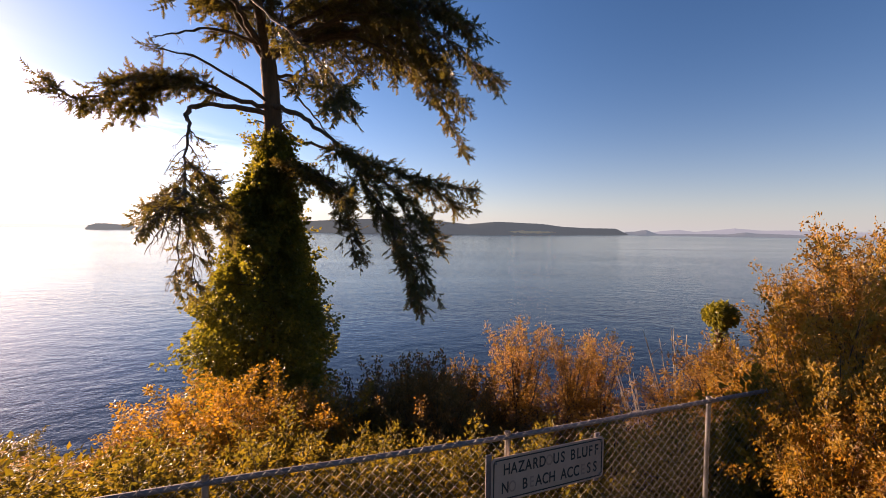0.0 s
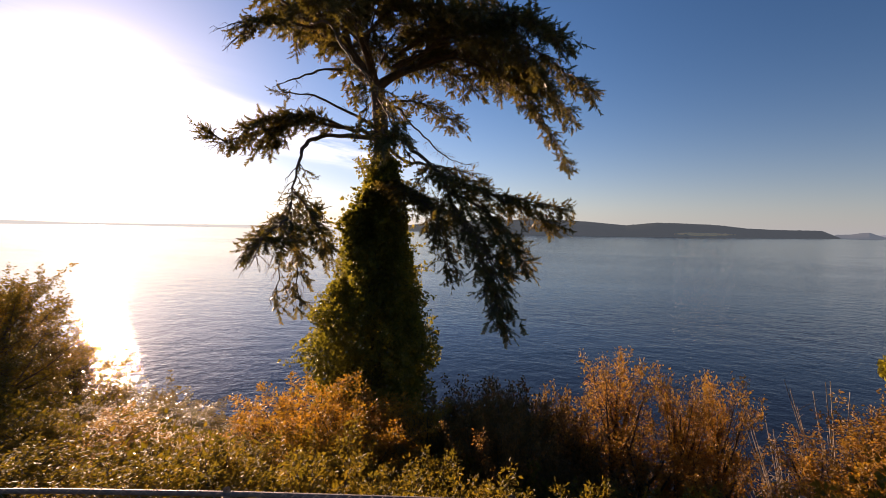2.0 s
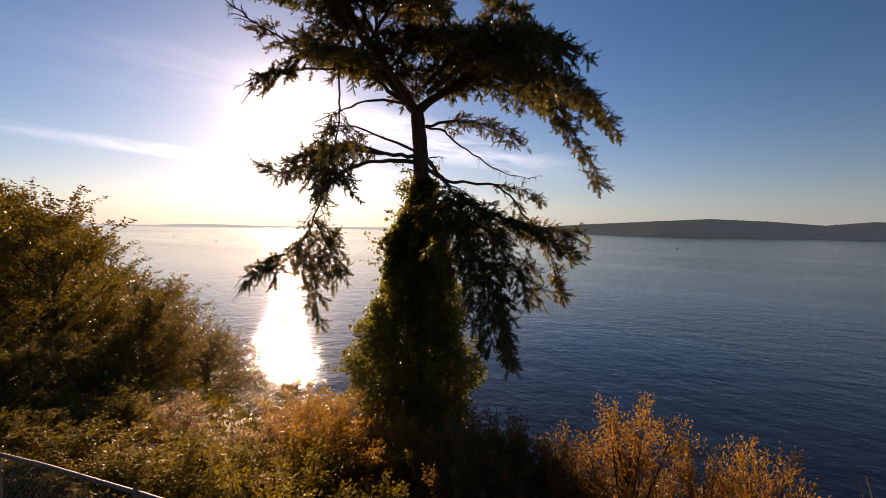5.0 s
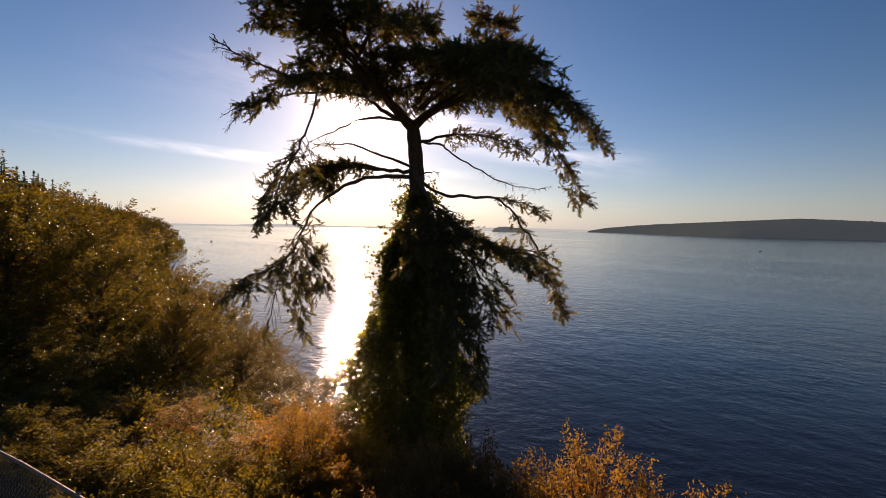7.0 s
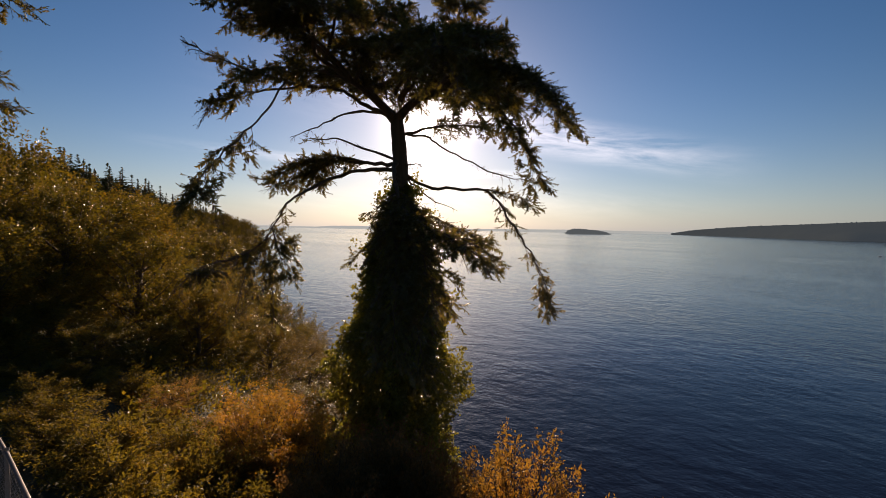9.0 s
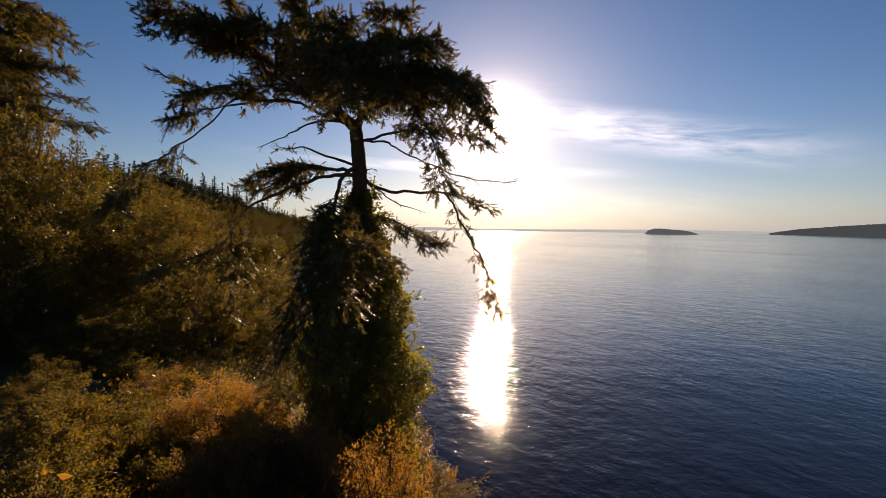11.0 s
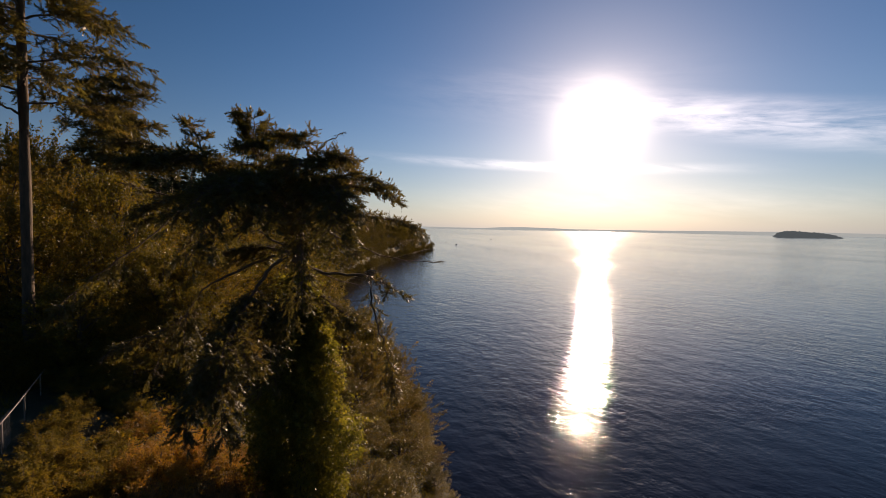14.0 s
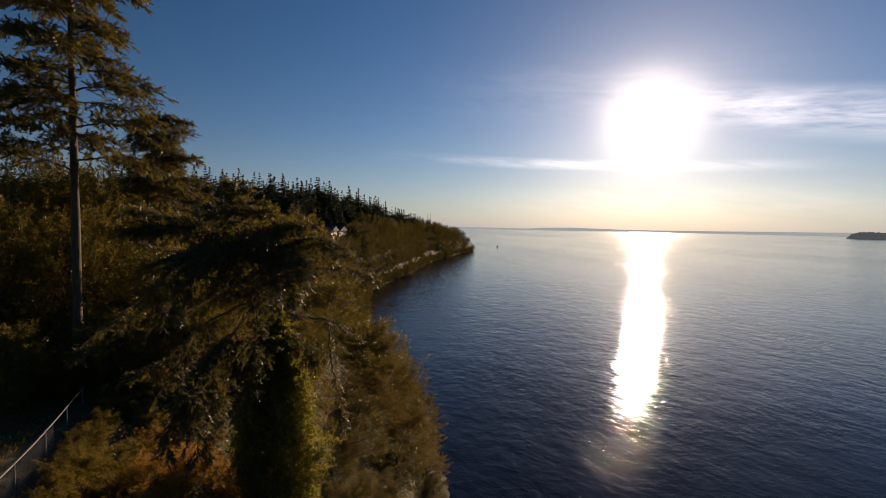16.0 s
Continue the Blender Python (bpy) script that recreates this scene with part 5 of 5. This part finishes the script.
def build_fence():
    fence = thing("chain_link_fence", "galvanised chain-link fence with a weathered top rail", "fence")
    line = np.array(CORNERS)
    seg = np.linalg.norm(np.diff(line, axis=0), axis=1)
    s_at = np.concatenate([[0], np.cumsum(seg)])
    total = s_at[-1]

    def on(s):
        return np.array([np.interp(s, s_at, line[:, 0]), np.interp(s, s_at, line[:, 1])])
    for i in range(len(line) - 1):
        a, b = line[i], line[i + 1]
        part("top_rail", tube_between((*a, rail_z(a[0])), (*b, rail_z(b[0])), 0.021, "top_rail", M_RAIL, 12), fence, "dull purple-grey painted rail")
    s_post = float(s_at[4])
    k = -6
    while s_post + k * 2.28 < total + 0.1:
        s = s_post + k * 2.28 - (0.06 if k > 0 else 0.0)
        k += 1
        if s < 0:
            continue
        x, y = on(s)
        z = rail_z(x)
        foot = min(FENCE_FOOT, float(land_z(x, y))) - 0.3
        p = part("post", tube_between((x + 0.004, y + 0.008, foot), (x + 0.004, y + 0.008, z + 0.018), 0.023, "post", M_STEEL, 12), fence)
        part("post_cap", tube_between((x + 0.004, y + 0.008, z + 0.018), (x + 0.004, y + 0.008, z + 0.042), 0.027, "post_cap", M_STEEL, 12), p)
    # leaning brace at the far end
    part("brace", tube_between((3.58, 4.74, -2.045), (3.17, 4.72, -3.28), 0.021, "brace", M_RAIL), fence, "leaning steel brace pole")
    # woven wires: zigzags running down, linked to their neighbours
    t = Tubes()
    pitch, top, low = 0.088, 0.035, FENCE_FOOT + 1.70
    rows = int((top - low) / (pitch / 2))
    s = 4.6
    wires = []
    while s < total:
        pts = []
        for j in range(rows + 1):
            off = 0 if j % 2 == 0 else pitch / 2
            xy = on(min(s + off, total))
            pts.append((xy[0] + 0.012, xy[1] - 0.033 + (0.004 if j % 2 else -0.004), rail_z(xy[0]) + top - j * pitch / 2))
        pts = np.array(pts)
        wires.append((pts[:-1], pts[1:]))
        # knuckle over the rail
        x, y = on(s)
        z = rail_z(x) + top
        t.add([(x + 0.012, y - 0.033, z - 0.01), (x + 0.016, y - 0.035, z + 0.012), (x + 0.026, y - 0.025, z + 0.016), (x + 0.03, y - 0.022, z)], 0.002, 0.002, 3)
        s += pitch
    for a, b in wires:
        t.twigs(a, b, 0.0023)
    # the mirrored set closes the diamonds
    s = 4.6
    while s < total:
        pts = []
        for j in range(rows + 1):
            off = pitch if j % 2 == 0 else pitch / 2
            xy = on(min(s + off, total))
            pts.append((xy[0] + 0.012, xy[1] - 0.033 + (0.004 if j % 2 else -0.004), rail_z(xy[0]) + top - j * pitch / 2))
        pts = np.array(pts)
        t.twigs(pts[:-1], pts[1:], 0.0023)
        s += pitch
    ob = part("wire_mesh", t.mesh("wire_mesh", M_WIRE), fence, "diamond mesh of galvanised wire")
    ob["kind"] = "stuff"
    # wire ties round the rail
    for k in range(14):
        s = total - 0.3 - k * 0.45
        x, y = on(s)
        tt = Tubes()
        a = np.linspace(0, 2 * math.pi, 9)
        tt.add(np.stack([np.full(9, x) + np.linspace(0, 0.012, 9), y + 0.025 * np.cos(a), rail_z(x) + 0.025 * np.sin(a)], 1), 0.002, 0.002, 4)
        part("wire_tie", tt.mesh("wire_tie", M_WIRE), fence)


build_fence()


def rounded_plate(name, w, h, r, t, mat, hole=None):
    """An upright plate in the xz plane with rounded corners; hole: margin of an inner opening."""
    bm = bmesh.new()

    def ring(m, rad):
        out = []
        for cx, cz, a0 in ((w / 2 - m - rad, h / 2 - m - rad, 0), (-w / 2 + m + rad, h / 2 - m - rad, 90), (-w / 2 + m + rad, -h / 2 + m + rad, 180), (w / 2 - m - rad, -h / 2 + m + rad, 270)):
            for k in range(6):
                a = radians(a0 + 18 * k)
                out.append((cx + rad * math.cos(a), cz + rad * math.sin(a)))
        return out
    o = ring(0, r)
    if hole is None:
        front = [bm.verts.new((x, -t / 2, z)) for x, z in o]
        back = [bm.verts.new((x, t / 2, z)) for x, z in o]
        bm.faces.new(front), bm.faces.new(back[::-1])
        for i in range(len(o)):
            j = (i + 1) % len(o)
            bm.faces.new((front[i], back[i], back[j], front[j]))
    else:
        q = ring(hole, max(r - hole, 0.004))
        f0 = [bm.verts.new((x, -t / 2, z)) for x, z in o]
        f1 = [bm.verts.new((x, -t / 2, z)) for x, z in q]
        b0 = [bm.verts.new((x, t / 2, z)) for x, z in o]
        b1 = [bm.verts.new((x, t / 2, z)) for x, z in q]
        for i in range(len(o)):
            j = (i + 1) % len(o)
            bm.faces.new((f0[i], f0[j], f1[j], f1[i]))
            bm.faces.new((f0[j], f0[i], b0[i], b0[j]))
            bm.faces.new((f1[i], f1[j], b1[j], b1[i]))
    bmesh.ops.recalc_face_normals(bm, faces=bm.faces)
    me = bpy.data.meshes.new(name)
    bm.to_mesh(me)
    bm.free()
    me.materials.append(mat)
    return me


def build_sign():
    w, h = 0.92, 0.30
    k = 1.247
    ang = math.atan2(3.14 - 2.79, 1.17 - 0.32)
    mid = (0.755 * k, 2.93 * k, -1.61 * k)
    sign = thing("warning_sign", "weathered white metal warning sign with black worn lettering on the fence", "sign", mid)
    sign.rotation_euler, sign.scale = (0, 0, ang), (k, k, k)
    part("plate", rounded_plate("plate", w, h, 0.03, 0.006, M_SIGN), sign)
    border = part("border", rounded_plate("border", w - 0.03, h - 0.03, 0.024, 0.002, M_INK, 0.008), sign, "thin black border line")
    border.location = (0, -0.0045, 0)

    def text(body, x, z, size, mat, name):
        cu = bpy.data.curves.new(name, "FONT")
        cu.body, cu.size, cu.extrude, cu.align_x, cu.align_y = body, size, 0.0006, "CENTER", "CENTER"
        cu.offset = 0.0016
        cu.materials.append(mat)
        ob = part(name, cu, sign)
        ob.location, ob.rotation_euler, ob.scale = (x, -0.0042, z), (radians(90), 0, 0), (0.72, 1, 1)
        return ob
    # upper line; the worn letters are only ghosts
    xs = -0.345
    for ch in "HAZARD":
        text(ch, xs, 0.060, 0.105, M_INK, "letter")
        xs += 0.0555
    text("O", xs, 0.060, 0.105, M_GHOST, "letter")
    xs += 0.0565
    for ch in "US":
        text(ch, xs, 0.060, 0.105, M_INK, "letter")
        xs += 0.0555
    xs += 0.030
    for ch in "BLUFF":
        text(ch, xs, 0.060, 0.105, M_INK, "letter")
        xs += 0.0515
    xs = -0.355
    for ch, mat in (("N", M_INK), ("O", M_GHOST), (" ", None), ("B", M_INK), ("E", M_GHOST), ("A", M_INK), ("C", M_INK), ("H", M_INK), (" ", None), ("A", M_INK), ("C", M_INK), ("C", M_INK), ("E", M_GHOST), ("S", M_INK), ("S", M_INK)):
        if mat:
            text(ch, xs, -0.062, 0.105, mat, "letter")
        xs += 0.0545 if ch != " " else 0.042
    for x in (-w / 2 + 0.03, w / 2 - 0.03):
        for z in (-h / 2 + 0.03, h / 2 - 0.03):
            b = part("bolt", rounded_plate("bolt", 0.018, 0.018, 0.008, 0.006, M_RAIL), sign)
            b.location = (x, -0.006, z)
    for x in (-w / 2 - 0.012, w / 2 - 0.05):
        b = part("bracket", rounded_plate("bracket", 0.04, h + 0.05, 0.004, 0.01, M_RAIL), sign, "grey steel mounting strip")
        b.location = (x, 0.012, 0.0)


build_sign()


# ---------- undergrowth ----------
def build_undergrowth():
    rng = np.random.default_rng(80)
    n = 72000
    x = rng.uniform(-32, 15, n)
    d = rng.uniform(0.8, 13.2, n)
    y = shore_y(x) - d
    z = land_z(x, y)
    hum = np.array([noise.noise((a * 0.8, b * 0.8, 0)) for a, b in zip(x, y)])
    pos = np.stack([x, y, z + 0.05 + rng.uniform(0, 1, n) ** 1.5 * (0.55 + 0.5 * hum)], 1)
    me = leaves_mesh("undergrowth", M_ALDER, pos, np.tile([0, 0.2, 0.8], (n, 1)), 0.11, rng, 0.6)
    tagged(new("undergrowth", me), "tangled low undergrowth covering the bluff slope", "undergrowth", kind="stuff")
    n = 34000
    x = rng.uniform(-20, 12, n)
    y = rng.uniform(-9, 1, n) + x * 0.2 + 1.0
    z = land_z(x, y)
    pos = np.stack([x, y, z], 1)
    me = leaves_mesh("grass", M_LIME, pos, np.tile([0, 0, 1.6], (n, 1)), 0.16, rng, 0.12, 0.0)
    tagged(new("grass", me), "rough green grass on the bluff top", "grass", kind="stuff")


build_undergrowth()


# ---------- houses, boats, logs ----------
def house(x, y, z, w, dpt, h, turn):
    ob = thing("house", "pale house with large windows among trees above the coast", "house", (x, y, z), "houses above the coast")
    ob.rotation_euler = (0, 0, turn)

    def box(name, sx, sy, sz, at, mat, parent, label=""):
        bm = bmesh.new()
        bmesh.ops.create_cube(bm, size=1.0, matrix=Matrix.Diagonal((sx, sy, sz, 1)))
        bmesh.ops.bevel(bm, geom=bm.edges[:], offset=0.03, segments=1, affect="EDGES")
        me = bpy.data.meshes.new(name)
        bm.to_mesh(me)
        bm.free()
        me.materials.append(mat)
        p = part(name, me, parent, label)
        p.location = at
        return p
    box("wall", w, dpt, h, (0, 0, h / 2), M_WALLP, ob)
    v = [(-w / 2 - 0.6, -dpt / 2 - 0.6, h), (w / 2 + 0.6, -dpt / 2 - 0.6, h), (w / 2 + 0.6, dpt / 2 + 0.6, h), (-w / 2 - 0.6, dpt / 2 + 0.6, h), (-w / 2 - 0.6, 0, h + 1.6), (w / 2 + 0.6, 0, h + 1.6)]
    me = bpy.data.meshes.new("roof")
    me.from_pydata(v, [], [(0, 1, 5, 4), (2, 3, 4, 5), (0, 4, 3), (1, 2, 5), (0, 3, 2, 1)])
    me.materials.append(M_ROOF)
    part("roof", me, ob, "low dark pitched roof")
    for side in (1, -1):
        for fl in range(2):
            for k in range(5):
                win = box("window", w / 5 * 0.72, 0.10, h * 0.3, (-w / 2 + w / 5 * (k + 0.5), side * (dpt / 2 + 0.03), h * (0.27 + 0.46 * fl)), M_WALLP, ob)
                pane = box("pane", w / 5 * 0.62, 0.06, h * 0.25, (0, side * 0.045, 0), M_PANE, win, "bright window glass")
    return ob


house(-134, -7.5, float(land_z(-134, -7.5)) + 0.2, 10, 7, 3.2, radians(80))
house(-142, -4.5, float(land_z(-142, -4.5)) + 0.2, 8, 6, 3.2, radians(74))


def boat(x, y, s, turn):
    ob = thing("motor_boat", "small dark motor boat with a cabin on open water", "boat", (x, y, SEA), "boats on the bay")
    ob.rotation_euler, ob.scale = (0, 0, turn), (s * 0.8, s * 0.8, s * 0.5)
    v = []
    for u, wd, zt in ((-3.0, 1.0, 0.8), (-1, 1.15, 0.8), (1.2, 1.05, 0.9), (2.6, 0.55, 1.1), (3.4, 0.03, 1.3)):
        v += [(u, -wd, zt), (u, -wd * 0.7, -0.3), (u, wd * 0.7, -0.3), (u, wd, zt)]
    f = [(4 * i + a, 4 * i + b, 4 * i + 4 + b, 4 * i + 4 + a) for i in range(4) for a, b in ((0, 1), (1, 2), (2, 3), (3, 0))] + [(0, 3, 2, 1)]
    me = bpy.data.meshes.new("hull")
    me.from_pydata(v, [], f)
    me.materials.append(M_HULL)
    part("hull", me, ob)
    bm = bmesh.new()
    bmesh.ops.create_cube(bm, size=1.0, matrix=Matrix.Translation((0.2, 0, 1.5)) @ Matrix.Diagonal((2.2, 1.5, 1.4, 1)))
    bmesh.ops.bevel(bm, geom=bm.edges[:], offset=0.15, segments=2, affect="EDGES")
    me = bpy.data.meshes.new("cabin")
    bm.to_mesh(me)
    bm.free()
    me.materials.append(M_CABIN)
    part("cabin", me, ob)


for x, y, s, a in ((-77, 474, 0.5, 0.4), (50, 640, 0.5, 2.0), (-435, 204, 0.45, 1.0), (-421, 128, 0.85, 2.6), (-490, 134, 0.45, 0.2), (-625, 238, 0.5, 1.2)):
    boat(x, y, s, a)


def logs():
    rng = np.random.default_rng(90)
    for x, off, ln, a in ((-150, 0.6, 7, 0.3), (-163, 0.8, 5, 1.3), (-156, 1.0, 6, 0.1), (-172, 0.5, 5, -0.4)):
        y = float(shore_y(x)) + off
        ob = thing("drift_log", "pale bleached drift log on the shore", "log", (x, y, SEA + 0.25), "drift logs on the shore")
        t = Tubes()
        w = np.array([math.cos(a), math.sin(a), 0.06]) * ln / 2
        t.add([-w, -w * 0.3 + [0, 0, 0.1], w * 0.4, w], 0.32, 0.2, 8, 0.1, rng)
        part("log", t.mesh("log", M_LOG), ob)


logs()
